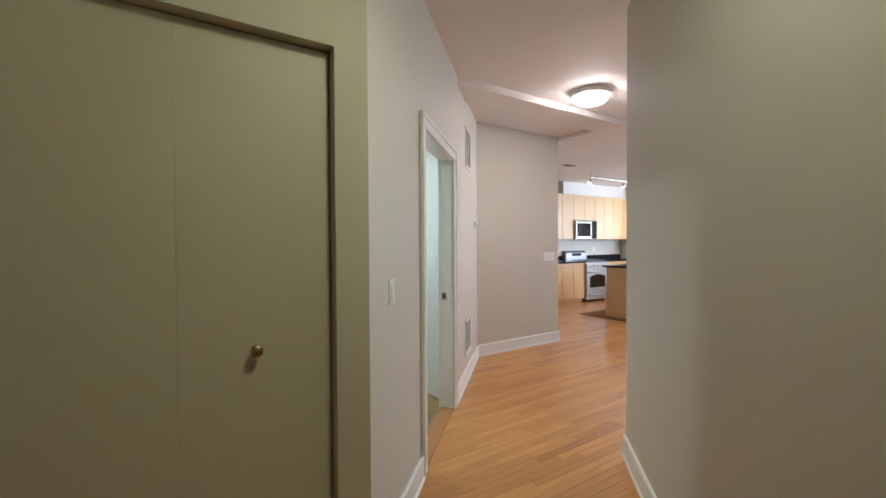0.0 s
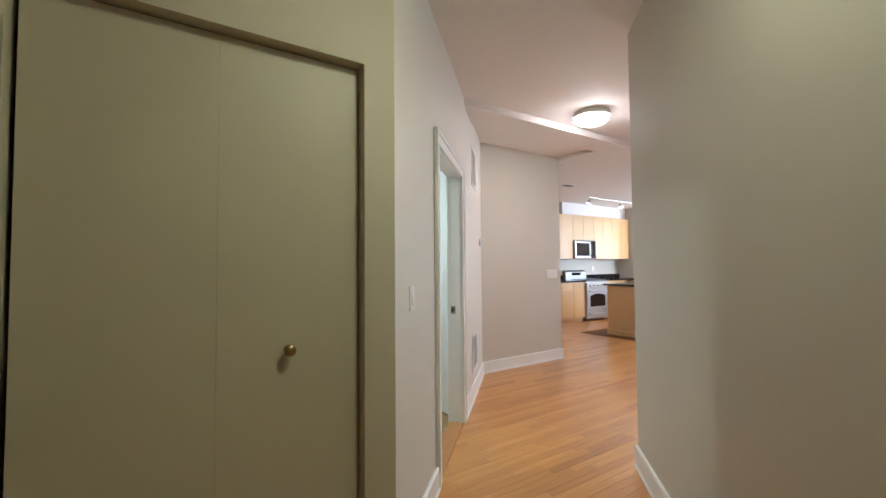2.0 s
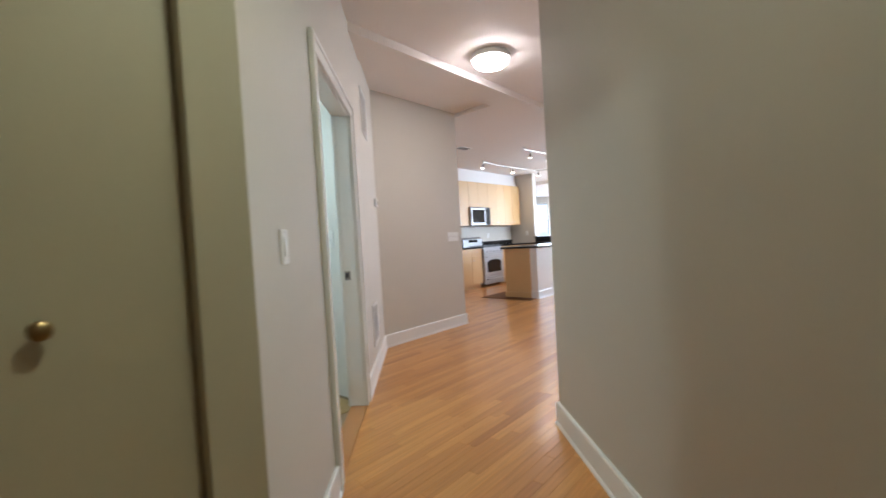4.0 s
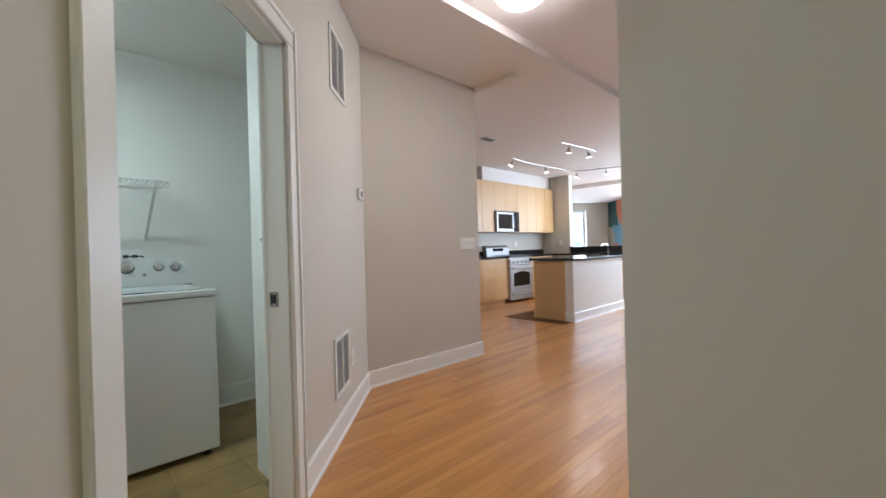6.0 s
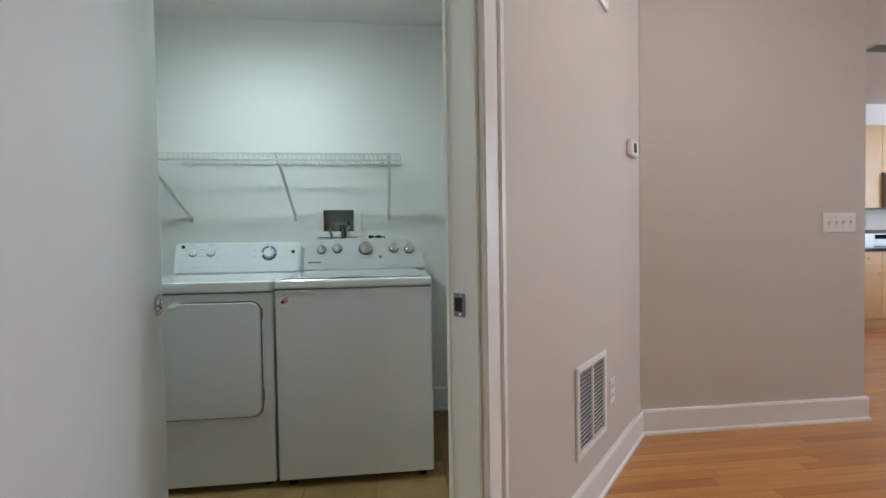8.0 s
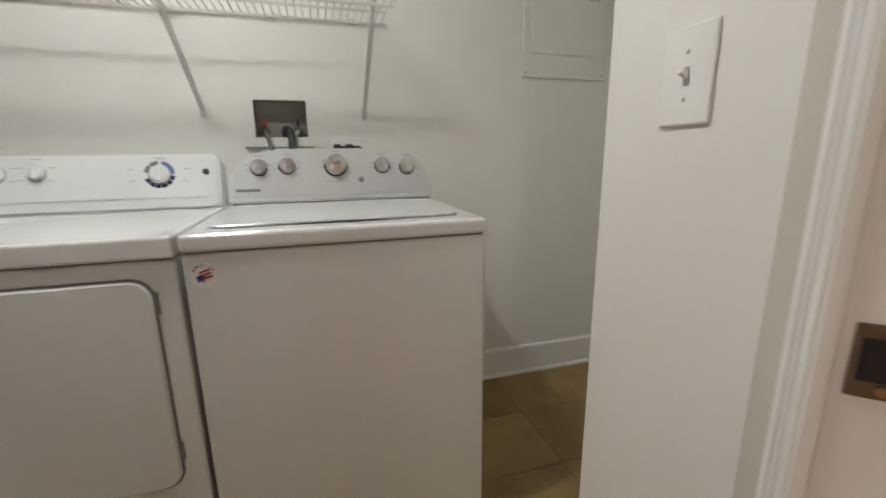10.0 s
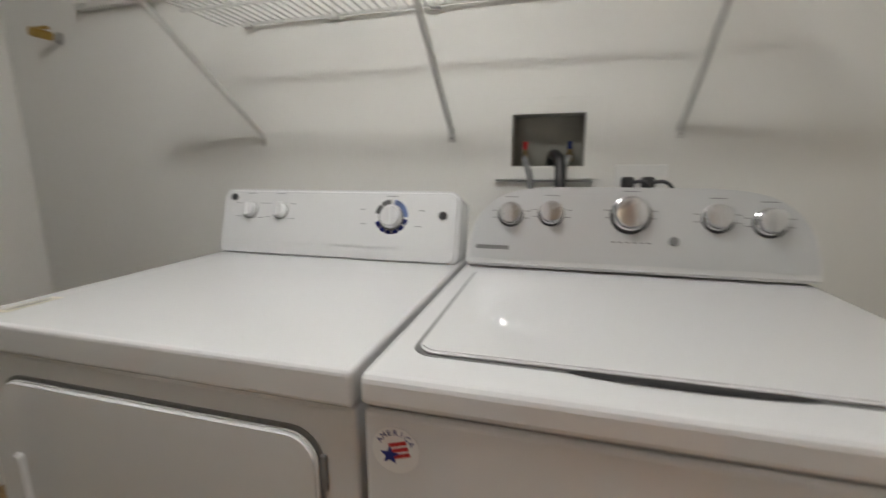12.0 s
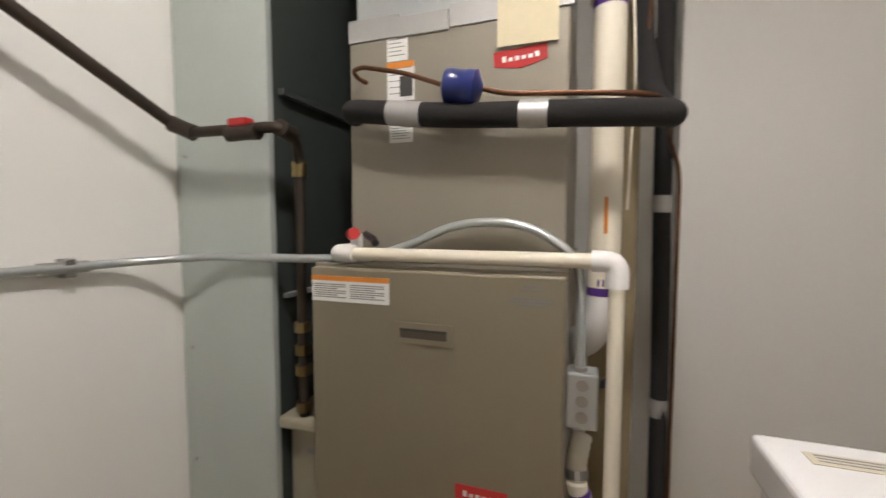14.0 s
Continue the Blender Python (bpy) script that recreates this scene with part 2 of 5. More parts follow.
b = prism([(-1.9, -1.95), (-0.03, -1.95), (0.03, -2.10), (-0.03, -2.15), (-1.9, -2.12)], 0, 2.75)
solid("wall_laundry_front", b, LWALL, "off-white laundry wall carrying pipes", "wall", kind="structure")

b = prism([uv(-0.1, 1.4975), uv(0.995, 1.4975), uv(0.995, 1.5026), uv(-0.1, 1.5026)], 0, 2.475)
solid("wall_laundry_slant", b, LWALL, "off-white slanting laundry wall", "wall", kind="structure")

# closet front wall and the opposite hall wall
b = prism([(CX1, CLOSY), (-0.525, CLOSY), uv(-2.43, VH - 0.001), uv(-2.30, VL), (CX1, CLOSY + 0.12)], 0, 2.9)
prism([(CX1, CLOSY), (CX1, CLOSY + 0.12), (CX0, CLOSY + 0.12), (CX0, CLOSY)], CTOP, 2.9, b)
prism([(CX0, CLOSY), (CX0, CLOSY + 0.12), (-3.5, CLOSY + 0.12), (-3.5, CLOSY)], 0, 2.9, b)
solid("wall_closet", b, CLOSETW, "greige wall round the closet doors, dim olive light put into its colour", "wall", kind="structure")
b = prism([uv(RWU, RWV), uv(RWU, RWV + 0.14), uv(-4.6, RWV + 0.14), uv(-4.6, RWV)], 0, 2.95)
prism([uv(RWU, RWV + 0.142), uv(RWU, 4.6), uv(RWU - 0.14, 4.6), uv(RWU - 0.14, RWV + 0.142)], 0, 2.95, b)
solid("wall_right", b, WALL, "greige painted hall wall with an end corner", "wall", kind="structure")
b = prism([(-3.5, CLOSY - 0.002), (-3.6, CLOSY - 0.002), (-3.6, -7.1), (-3.5, -7.1)], 0, 2.95)
prism([(-3.498, -7.0), (15.6, -7.0), (15.6, -7.1), (-3.498, -7.1)], 0, 2.95, b)
solid("wall_behind", b, WALL, "plain greige wall behind the hall", "wall", kind="structure")

# ceilings
b = prism([(-3.5, -7.0), (15.7, -7.0), (15.7, -1.45), (0.5, -1.45), (-0.9, -2.85), (-3.5, -2.85)], HIGH, HIGH + 0.1)
prism([(0.7, -1.448), (3.3, -1.448), (3.3, -1.08), (1.1, -1.08)], LOW, HIGH + 0.1, b)
prism([(3.302, -1.448), (10.6, -1.448), (10.6, 4.5), (3.15, 4.5), (3.15, -0.4), (3.302, -0.45)], LOW, HIGH + 0.1, b)
prism([(10.602, -1.448), (15.7, -1.448), (15.7, 4.5), (10.602, 4.5)], LOW - 0.1, HIGH + 0.1, b)
prism([(1.1, -1.078), (3.3, -1.078), (3.3, -0.4), (1.75, -0.4)], POCKET, HIGH + 0.1, b)
solid("ceiling", b, CEIL, "warm white ceiling with dropped soffits", "ceiling", kind="structure")
b = prism([(-2.0, 0.1), (1.85, 0.1), (1.85, -0.33), uv(0, 1.52), uv(-1.55, 1.57), (0.02, -2.1), (-2.0, -2.1)], LAUN, LAUN + 0.06)
solid("ceiling_laundry", b, CEIL, "white laundry ceiling", "ceiling", kind="structure")

# kitchen and living room shell
b = prism([(3.15, 2.25), (8.85, 2.25), (8.85, 1.51), (9.0, 1.51), (9.0, 4.4), (8.85, 4.4), (8.85, 2.4), (3.15, 2.4)], 0, 2.95)
solid("wall_kitchen", b, WALL, "greige kitchen wall with a stub end", "wall", kind="structure")


def slab_with_holes(line, v0, v1, holes, top, swap=False):
    """A straight wall between two depths, with openings (a, b, sill, head) along it."""
    b = bmesh.new()
    spot = (lambda p, q: uv(q, p)) if swap else uv
    a0 = line[0]
    for a, e, s, h in sorted(holes):
        for u0, u1, z0, z1 in ((a0, a, 0, top), (a, e, 0, s), (a, e, h, top)):
            prism([spot(u0, v0), spot(u1, v0), spot(u1, v1), spot(u0, v1)], z0, z1, b)
        a0 = e
    prism([spot(a0, v0), spot(line[1], v0), spot(line[1], v1), spot(a0, v1)], 0, top, b)
    return b


# The last opening is added out of view, for daylight on the hall wall.
WINS = ((10.05, 10.8, 0.9, 2.35), (7.3, 9.1, 0.9, 2.35), (4.4, 6.4, 0.9, 2.35))
solid("wall_windows", slab_with_holes((-1.0, 13.5), VW, VW + 0.3, WINS, 2.95), WALL, "pale living room wall with deep window reveals", "wall", kind="structure")
solid("wall_far", slab_with_holes((3.0, VW - 0.002), 13.1, 13.4, ((6.80, 7.47, 1.0, 2.37),), 2.95, True), WALL, "pale far living room wall", "wall", kind="structure")

# ---- trim ----
BASE = [(0.0, 0.0), (0.024, 0.0), (0.024, 0.012), (0.017, 0.022), (0.017, 0.128), (0.012, 0.138), (0.0, 0.138)]
LBASE = [(0.0, 0.0), (0.022, 0.0), (0.022, 0.012), (0.015, 0.02), (0.015, 0.140), (0.010, 0.148), (0.0, 0.148)]


def baseboard(points, prof=BASE, label="white painted baseboard with a shoe moulding"):
    return solid("baseboard", profile_run(points, prof), TRIM, label, "baseboard", kind="structure")


baseboard([uv(-2.43, VH), uv(UN - 0.09, VH)])
baseboard([uv(UF + 0.09, VH), (1.89, -0.5), (3.3, -0.5), (3.3, 2.2)])
baseboard([(-1.7, CLOSY), (-3.5, CLOSY)][::-1])
baseboard([(CX1 + 0.01, CLOSY), (-0.525, CLOSY)])
baseboard([uv(RWU, 4.5), uv(RWU, RWV), uv(-4.5, RWV)])
baseboard([(-1.763, -0.66), (-1.763, 0.0), (1.77, 0.0), (1.77, -0.35), uv(0.1, 1.503)], LBASE)
baseboard([uv(13.1, 3.0), uv(13.1, VW), uv(-0.9, VW)])


def casing(name, u0, u1, v, out, top, w=0.085):
    """Door casing on one face: two legs and a head, each with a rounded backband."""
    t = thing(name, "white painted wooden door casing", "casing", kind="structure")
    lo, hi = sorted((v, v + out * 0.018))
    lo2, hi2 = sorted((v, v + out * 0.026))

    def leg(a, e, z0, z1, lo, hi):
        b = bmesh.new()
        prism([uv(a, lo), uv(e, lo), uv(e, hi), uv(a, hi)], z0, z1, b)
        bmesh.ops.recalc_face_normals(b, faces=b.faces)
        bmesh.ops.bevel(b, geom=b.edges[:], offset=0.004, segments=2, affect="EDGES")
        return b
    for a, e, f, g in ((u0 - w, u0 + 0.004, u0 - w - 0.012, u0 - w + 0.014), (u1 - 0.004, u1 + w, u1 + w - 0.014, u1 + w + 0.012)):
        part("leg", leg(a, e, 0.0, top + 0.0, lo, hi), TRIM, t)
        part("backband", leg(f, g, 0.0, top + w + 0.012, lo2, hi2), TRIM, t)
    part("head", leg(u0 - w, u1 + w, top + 0.001, top + w, lo, hi), TRIM, t)
    part("head_backband", leg(u0 - w + 0.015, u1 + w - 0.015, top + w - 0.014, top + w + 0.012, lo2, hi2), TRIM, t)
    return t


casing("door_casing", UN, UF, VH - 0.002, 1, DH, w=0.075)
casing("door_casing", UN, UF, VL + 0.002, -1, DH, w=0.03)
frame_ = thing("door_frame", "white painted door jamb with a stop and steel strike plate", "door frame", kind="structure")


def jamb_piece(a, e, lo, hi, z0, z1, bev=0.003):
    b = prism([uv(a, lo), uv(e, lo), uv(e, hi), uv(a, hi)], z0, z1)
    bmesh.ops.recalc_face_normals(b, faces=b.faces)
    bmesh.ops.bevel(b, geom=b.edges[:], offset=bev, segments=2, affect="EDGES")
    return b


part("jamb", jamb_piece(UF, UF + 0.019, VL - 0.0005, VH + 0.0005, 0, DH), TRIM, frame_)
part("jamb", jamb_piece(UN - 0.019, UN, VL - 0.0005, VH + 0.0005, 0, DH), TRIM, frame_)
part("jamb", jamb_piece(UN - 0.019, UF + 0.019, VL - 0.0005, VH + 0.0005, DH, DH + 0.019), TRIM, frame_)
part("stop", jamb_piece(UF - 0.012, UF - 0.0005, VL + 0.075, VH - 0.004, 0, DH - 0.001), TRIM, frame_)
part("stop", jamb_piece(UN + 0.0005, UN + 0.012, VL + 0.075, VH - 0.004, 0, DH - 0.001), TRIM, frame_)
part("stop", jamb_piece(UN + 0.013, UF - 0.013, VL + 0.075, VH - 0.004, DH - 0.013, DH - 0.001), TRIM, frame_)
strike = part("strike_plate", jamb_piece(UF - 0.0025, UF - 0.0005, VL + 0.010, VL + 0.049, 0.897, 0.961, 0.0008), NICKEL, frame_, "dull nickel strike plate")
part("latch_hole", jamb_piece(UF - 0.0034, UF - 0.0027, VL + 0.015, VL + 0.040, 0.912, 0.949, 0.0003), BLACK, strike, "black latch hole")
for z in (0.9055, 0.9545):
    b = lathe([(0.0, 0.0022), (0.004, 0.0018), (0.005, 0.0)], seg=12)
    x, y = uv(UF - 0.0027, VL + 0.032)
    b.transform(pose(x, y, z, 0, -90, 45))
    part("screw", b, CHROME, strike)

for z in (0.23, 1.03, 1.83):
    part("hinge_leaf", jamb_piece(UN + 0.0003, UN + 0.003, VL + 0.006, VL + 0.042, z, z + 0.09, 0.0012), STEEL, frame_, "satin steel hinge leaf")

# laundry door, standing open into the room
DOORTURN = 106
door = thing("door_laundry", "white slab door standing open with a satin lever handle", "door", at=(*uv(UN + 0.006, VL + 0.028), 0.012), turn=DOORTURN)
DW = UF - UN - 0.01
b = box(0.0, DW, -0.035, 0.0, 0.0, DH - 0.02, 0.002)
part("leaf", b, DOORP, door, "smooth white painted door leaf")
for s, y in ((-1, -0.035), (1, 0.0)):
    rose = part("rose", lathe([(0.0, 0.0), (0.032, 0.0), (0.032, 0.006), (0.026, 0.011), (0.012, 0.012), (0.012, 0.045), (0.0, 0.045)], pose(DW - 0.065, y, 0.915, 90 if s < 0 else -90)), CHROME, door, "satin chrome lever rose", smooth=True)
    part("lever", tube([(DW - 0.065, y + s * 0.045, 0.915), (DW - 0.10, y + s * 0.05, 0.915), (DW - 0.175, y + s * 0.046, 0.913)], [0.011, 0.010, 0.008], seg=12), CHROME, door, "satin chrome lever", smooth=True)
part("latch_face", box(DW - 0.0005, DW + 0.0015, -0.029, -0.006, 0.885, 0.945, 0.0005), STEEL, door, "steel latch face")
for z in (0.22, 1.02, 1.82):
    h = part("hinge", box(-0.004, -0.0005, -0.033, -0.002, z, z + 0.09, 0.0006), STEEL, door, "satin steel butt hinge")
    part("knuckle", tube([(-0.003, 0.004, z), (-0.003, 0.004, z + 0.09)], 0.006, seg=10), STEEL, h)

# closet bifold doors in their cased opening
bif = thing("closet_doors", "olive beige flat bifold closet doors, closed", "closet door")
mid = (CX0 + CX1) / 2 + 0.0
for a, e in ((CX0 + 0.014, mid - 0.0002), (mid + 0.0002, CX1 - 0.004)):
    part("panel", box(a, e, CLOSY + 0.055, CLOSY + 0.087, 0.012, CTOP - 0.006, 0.0006), CLOSET, bif)
kn = part("knob", lathe([(0.0, -0.001), (0.014, 0.0), (0.012, 0.006), (0.007, 0.012), (0.007, 0.022), (0.016, 0.027), (0.020, 0.035), (0.018, 0.044), (0.010, 0.049), (0.0, 0.050)], pose(-0.915, CLOSY + 0.055, 1.017, 90)), BRASS, bif, "aged brass round knob", smooth=True)
part("track", box(CX0 + 0.002, CX1 - 0.002, CLOSY + 0.062, CLOSY + 0.085, CTOP - 0.0055, CTOP - 0.001), DARK, bif, "dark top track")
b = box(CX0 - 0.001, CX1 + 0.001, CLOSY + 0.121, CLOSY + 0.7, 0.0, 2.2)
bmesh.ops.delete(b, geom=[f for f in b.faces if f.calc_center_median().y < CLOSY + 0.2], context="FACES")
solid("closet_inside", b, DARK, "dark closet interior behind the bifold doors", "closet", kind="structure")


# ---- plates, grilles and lamps on walls ----
def wall_m(x, y, z, face):
    """A place on a wall: local x along it to the right, local y out of it, z up; face: the way it looks, degrees from +y, to the left."""
    return pose(x, y, z, 0, 0, face)


HALLFACE = -135  # looks along +v


def switch_plate(m, gangs, rocker, label, mw=0.07, mh=0.0575):
    t = thing("light_switch", label, "switch")
    t.matrix_basis = m
    w = mw + (gangs - 1) * 0.046
    part("plate", box(-w / 2, w / 2, 0.0, 0.006, -mh, mh, 0.0028), TRIM, t, "smooth white plate")
    for g in range(gangs):
        x = (g - (gangs - 1) / 2) * 0.046
        if rocker:
            part("rocker", box(x - 0.016, x + 0.016, 0.006, 0.010, -0.033, 0.033, 0.0015, m=pose(0, 0, 0, 3)), PVCW, t)
        else:
            part("slot", box(x - 0.005, x + 0.005, 0.0062, 0.0068, -0.012, 0.012), GREYPL, t)
            part("toggle", box(x - 0.004, x + 0.004, 0.0, 0.015, -0.004, 0.006, 0.0012, m=pose(0, 0.003, 0, 25)), PVCW, t)
        for z in (-0.030, 0.030) if not rocker else (-0.046, 0.046):
            part("screw", lathe([(0.0, 0.0012), (0.0025, 0.0008), (0.003, 0.0)], pose(x, 0.006, z, -90), 10), STEEL, t)
    return t


x, y = uv(-2.14, VH)
switch_plate(wall_m(x, y, 1.15, HALLFACE), 1, True, "white rocker light switch on the hall wall")
switch_plate(wall_m(3.125, -0.5, 1.172, 180), 4, False, "white four-gang toggle light switch plate", mw=0.075)
switch_plate(wall_m(0.79, -1.279, 1.194, 90), 1, False, "white toggle light switch by the laundry door", mw=0.082, mh=0.0635)


def outlet(m, label):
    t = thing("outlet", label, "outlet")
    t.matrix_basis = m
    part("plate", box(-0.035, 0.035, 0.0, 0.005, -0.0575, 0.0575, 0.0025), TRIM, t)
    for z in (-0.02, 0.02):
        s = part("socket", box(-0.014, 0.014, 0.005, 0.007, z - 0.013, z + 0.013, 0.003), PVCW, t)
        for xx in (-0.006, 0.006):
            part("slot", box(xx - 0.001, xx + 0.001, 0.0072, 0.0076, z - 0.003, z + 0.005), BLACK, s)
    return t


x, y = uv(0.47, VH)
outlet(wall_m(x, y, 0.40, HALLFACE), "white duplex outlet low on the hall wall")
outlet(wall_m(8.85, 1.75, 1.18, 90), "white duplex outlet on the kitchen stub wall")
outlet(wall_m(7.75, 2.25, 1.18, 180), "white duplex outlet on the kitchen wall")


# Grey for the grille backing: the shade between the slats as a colour.
GAPSHADE = mat("grille_gap_shade", (0.20, 0.196, 0.187), 0.8, vary=0.1)


def grille(m, w, h, label, bars, slats, tip=48):
    """A return-air grille: frame, upright dividers and slanted slats."""
    t = thing("air_grille", label, "grille")
    t.matrix_basis = m
    f = 0.026
    for a, e, z0, z1 in ((-w / 2, w / 2, h / 2 - f, h / 2), (-w / 2, w / 2, -h / 2, -h / 2 + f), (-w / 2, -w / 2 + f, -h / 2 + f, h / 2 - f), (w / 2 - f, w / 2, -h / 2 + f, h / 2 - f)):
        part("frame_bar", box(a, e, 0.0, 0.011, z0, z1, 0.003), TRIM, t)
    part("backing", box(-w / 2 + f, w / 2 - f, 0.0005, 0.0015, -h / 2 + f, h / 2 - f), GAPSHADE, t, "grey sheet for the shade behind the slats")
    iw = w - 2 * f
    for i in range(1, bars):
        x = -iw / 2 + iw * i / bars
        part("divider", box(x - 0.006, x + 0.006, 0.003, 0.0105, -h / 2 + f, h / 2 - f, 0.001), TRIM, t)
    me = mesh_of(box(-iw / 2, iw / 2, -0.0007, 0.0007, -0.0055, 0.0055, m=pose(0, 0.0055, 0, tip)), TRIM)
    n = slats
    for i in range(n):
        s = new("slat", me)
        s.parent = t
        s.matrix_basis = pose(0, 0, -h / 2 + f + (h - 2 * f) * (i + 0.5) / n)
    return t


x, y = uv(0.20, VH)
grille(wall_m(x, y, 0.432, HALLFACE), 0.34, 0.36, "white louvred return-air grille low on the wall", 2, 18, -48)
x, y = uv(0.26, VH)
grille(wall_m(x, y, 2.31, HALLFACE), 0.34, 0.40, "white louvred air grille high on the wall", 2, 20)
x, y = uv(0.12, 1.497)
grille(wall_m(x, y, 0.44, 45), 0.34, 0.34, "white louvred grille inside the laundry", 3, 22)
th = thing("thermostat", "small white thermostat with a dark display", "thermostat")
th.matrix_basis = wall_m(*uv(0.80, VH), 1.562, HALLFACE)
part("body", box(-0.062, 0.062, 0, 0.026, -0.042, 0.042, 0.008), PVCW, th)
part("display", box(-0.022, 0.026, 0.0262, 0.0275, -0.024, 0.024, 0.0005), DARK, th, "dark grey display")


def dome_lamp(x, y, z, glass=None):
    t = thing("ceiling_light", "round flush ceiling light with frosted glass", "ceiling light", at=(x, y, z))
    part("ring", lathe([(0.0, 0.0), (0.17, 0.0), (0.182, -0.018), (0.178, -0.050), (0.160, -0.058), (0.0, -0.058)], seg=40), TRIM, t, "white painted ring", smooth=True)
    part("glass", lathe([(0.160, -0.056), (0.156, -0.078), (0.134, -0.102), (0.09, -0.119), (0.045, -0.126), (0.0, -0.128)], seg=40), glass or LAMPGLASS, t, "lit frosted glass bowl", smooth=True)
    return t


ENTRYGLASS = emit("entry_lit_glass", (0.97, 1.0, 0.82), 20.0)
LAMPGLASS = emit("lit_glass", (1.0, 0.93, 0.88), 62.0)
SOFTGLASS = emit("dim_lit_glass", (0.80, 1.0, 0.98), 27.0)
dome_lamp(2.25, -1.83, HIGH)
dome_lamp(-0.35, -4.15, HIGH, ENTRYGLASS)
dome_lamp(-0.21, -0.94, LAUN, SOFTGLASS)

# ---- laundry: machines ----
INK = mat("grey_ink", (0.25, 0.25, 0.26), 0.6)
NAVY = mat("navy_print", (0.02, 0.03, 0.20), 0.5)
SKY = mat("light_blue_print", (0.22, 0.33, 0.62), 0.5)
SEAM = mat("grey_seam", (0.20, 0.20, 0.20), 0.6)
CONSOLE = mat("silver_console", (0.63, 0.64, 0.65), 0.3, 0.4, grain=400, vary=0.03, bump=0.0)
KNOB = mat("silver_plastic", (0.66, 0.66, 0.67), 0.14, 0.9, vary=0.02, bump=0)
FILM = mat("sticker_film", (0.79, 0.79, 0.78), 0.4, vary=0.03)


def bar(parent, x, z, w, y, h=0.0017, material=None):
    return part("print", box(x - w / 2, x + w / 2, y - 0.0004, y, z - h / 2, z + h / 2), material or INK, parent)


def round_rect(x0, x1, z0, z1, r, y0, y1, seg=6):
    """An upright plate with rounded corners between two depths."""
    pts = []
    for cx, cz, a0 in ((x1 - r, z1 - r, 0), (x0 + r, z1 - r, 90), (x0 + r, z0 + r, 180), (x1 - r, z0 + r, 270)):
        for i in range(seg + 1):
            a = radians(a0 + 90 * i / seg)
            pts.append((cx + r * math.cos(a), cz + r * math.sin(a)))
    return plate(pts, y0, y1)


def plate(pts, y0, y1):
    bm = prism([(x, -z) for x, z in pts], y0, y1)
    bm.transform(Matrix(((1, 0, 0, 0), (0, 0, 1, 0), (0, -1, 0, 0), (0, 0, 0, 1))))
    return bm


def rounded_slab(x0, x1, y0, y1, r, z0, z1, seg=6):
    pts = []
    for cx, cy, a0 in ((x1 - r, y1 - r, 0), (x0 + r, y1 - r, 90), (x0 + r, y0 + r, 180), (x1 - r, y0 + r, 270)):
        for i in range(seg + 1):
            a = radians(a0 + 90 * i / seg)
            pts.append((cx + r * math.cos(a), cy + r * math.sin(a)))
    return prism(pts, z0, z1)


def edged(bm, offset=0.004, seg=2):
    bmesh.ops.recalc_face_normals(bm, faces=bm.faces)
    ed = [e for e in bm.edges if len(e.link_faces) == 2 and e.calc_face_angle() > radians(50)]
    bmesh.ops.bevel(bm, geom=ed, offset=offset, segments=seg, affect="EDGES")
    return bm


def dial(parent, x, y, z, r, tilt, cap, label):
    """A control knob with a turned cap, out of a leaning panel; a black ring set lower draws its shade."""
    m = pose(x, y, z, 90 - tilt)
    k = part("knob", lathe([(r * 1.12, 0.0), (r * 1.12, 0.004), (r, 0.006), (r * 0.97, 0.020), (r * 0.90, 0.025), (r * 0.5, 0.0265), (0.0, 0.027)], m), cap, parent, label, smooth=True)
    # Black ring shifted down the panel, in place of the shade below the knob.
    part("foot", lathe([(r * 1.2, -0.001), (r * 1.2, 0.003), (r * 1.1, 0.0042)], m @ Matrix.Translation((0, -0.13 * r, 0))), BLACK, k, "black ring for the shade under the knob")
    return k


wash = thing("washing_machine", "white top-loading washing machine with a silver console", "washing machine")
WF = -0.772
part("cabinet", box(0.010, 0.708, WF, -0.10, 0.035, 0.893, 0.008, 3), ENAMEL, wash)
part("seam", box(0.016, 0.702, WF + 0.006, -0.11, 0.893, 0.898), SEAM, wash, "dark shadow gap under the top")
part("top", box(0.008, 0.711, WF - 0.006, -0.10, 0.898, 0.938, 0.010, 3), ENAMEL, wash)
b = bmesh.new()
b = rounded_slab(0.0465, 0.663, WF + 0.0565, -0.2745, 0.029, 0.9375, 0.9388)
part("lid_gap", b, SEAM, wash, "grey gap round the lid")
lid = part("lid", edged(rounded_slab(0.0545, 0.6595, WF + 0.060, -0.278, 0.026, 0.9385, 0.945), 0.003, 3), ENAMEL, wash, "glossy white flat lid")
b = lathe([(0.0, 0.0), (1.0, 0.0), (1.0, 0.3), (0.6, 0.7), (0.0, 1.0)], Matrix.Diagonal((0.118, 0.011, 0.0035, 1)))
b.transform(pose(0.352, WF + 0.057, 0.939))
part("lid_grip", b, BLACK, lid, "dark finger grip under the lid edge")
tilt = 14
arch = [(0.018, 0.945)]
for i in range(33):
    a = math.pi * (1 - i / 32)
    c = math.cos(a)
    arch.append((0.365 + 0.347 * math.copysign(abs(c) ** 0.36, c), 0.958 + 0.166 * math.sin(a) ** 0.86))
arch.append((0.712, 0.945))
lean = Matrix.Translation((0, -0.245, 0.945)) @ pose(0, 0, 0, -tilt) @ Matrix.Translation((0, 0, -0.945))
con = part("console", edged(plate(arch, 0.0, 0.10), 0.006, 3), ENAMEL, wash, "white arched console housing", smooth=True)
con.data.transform(lean)
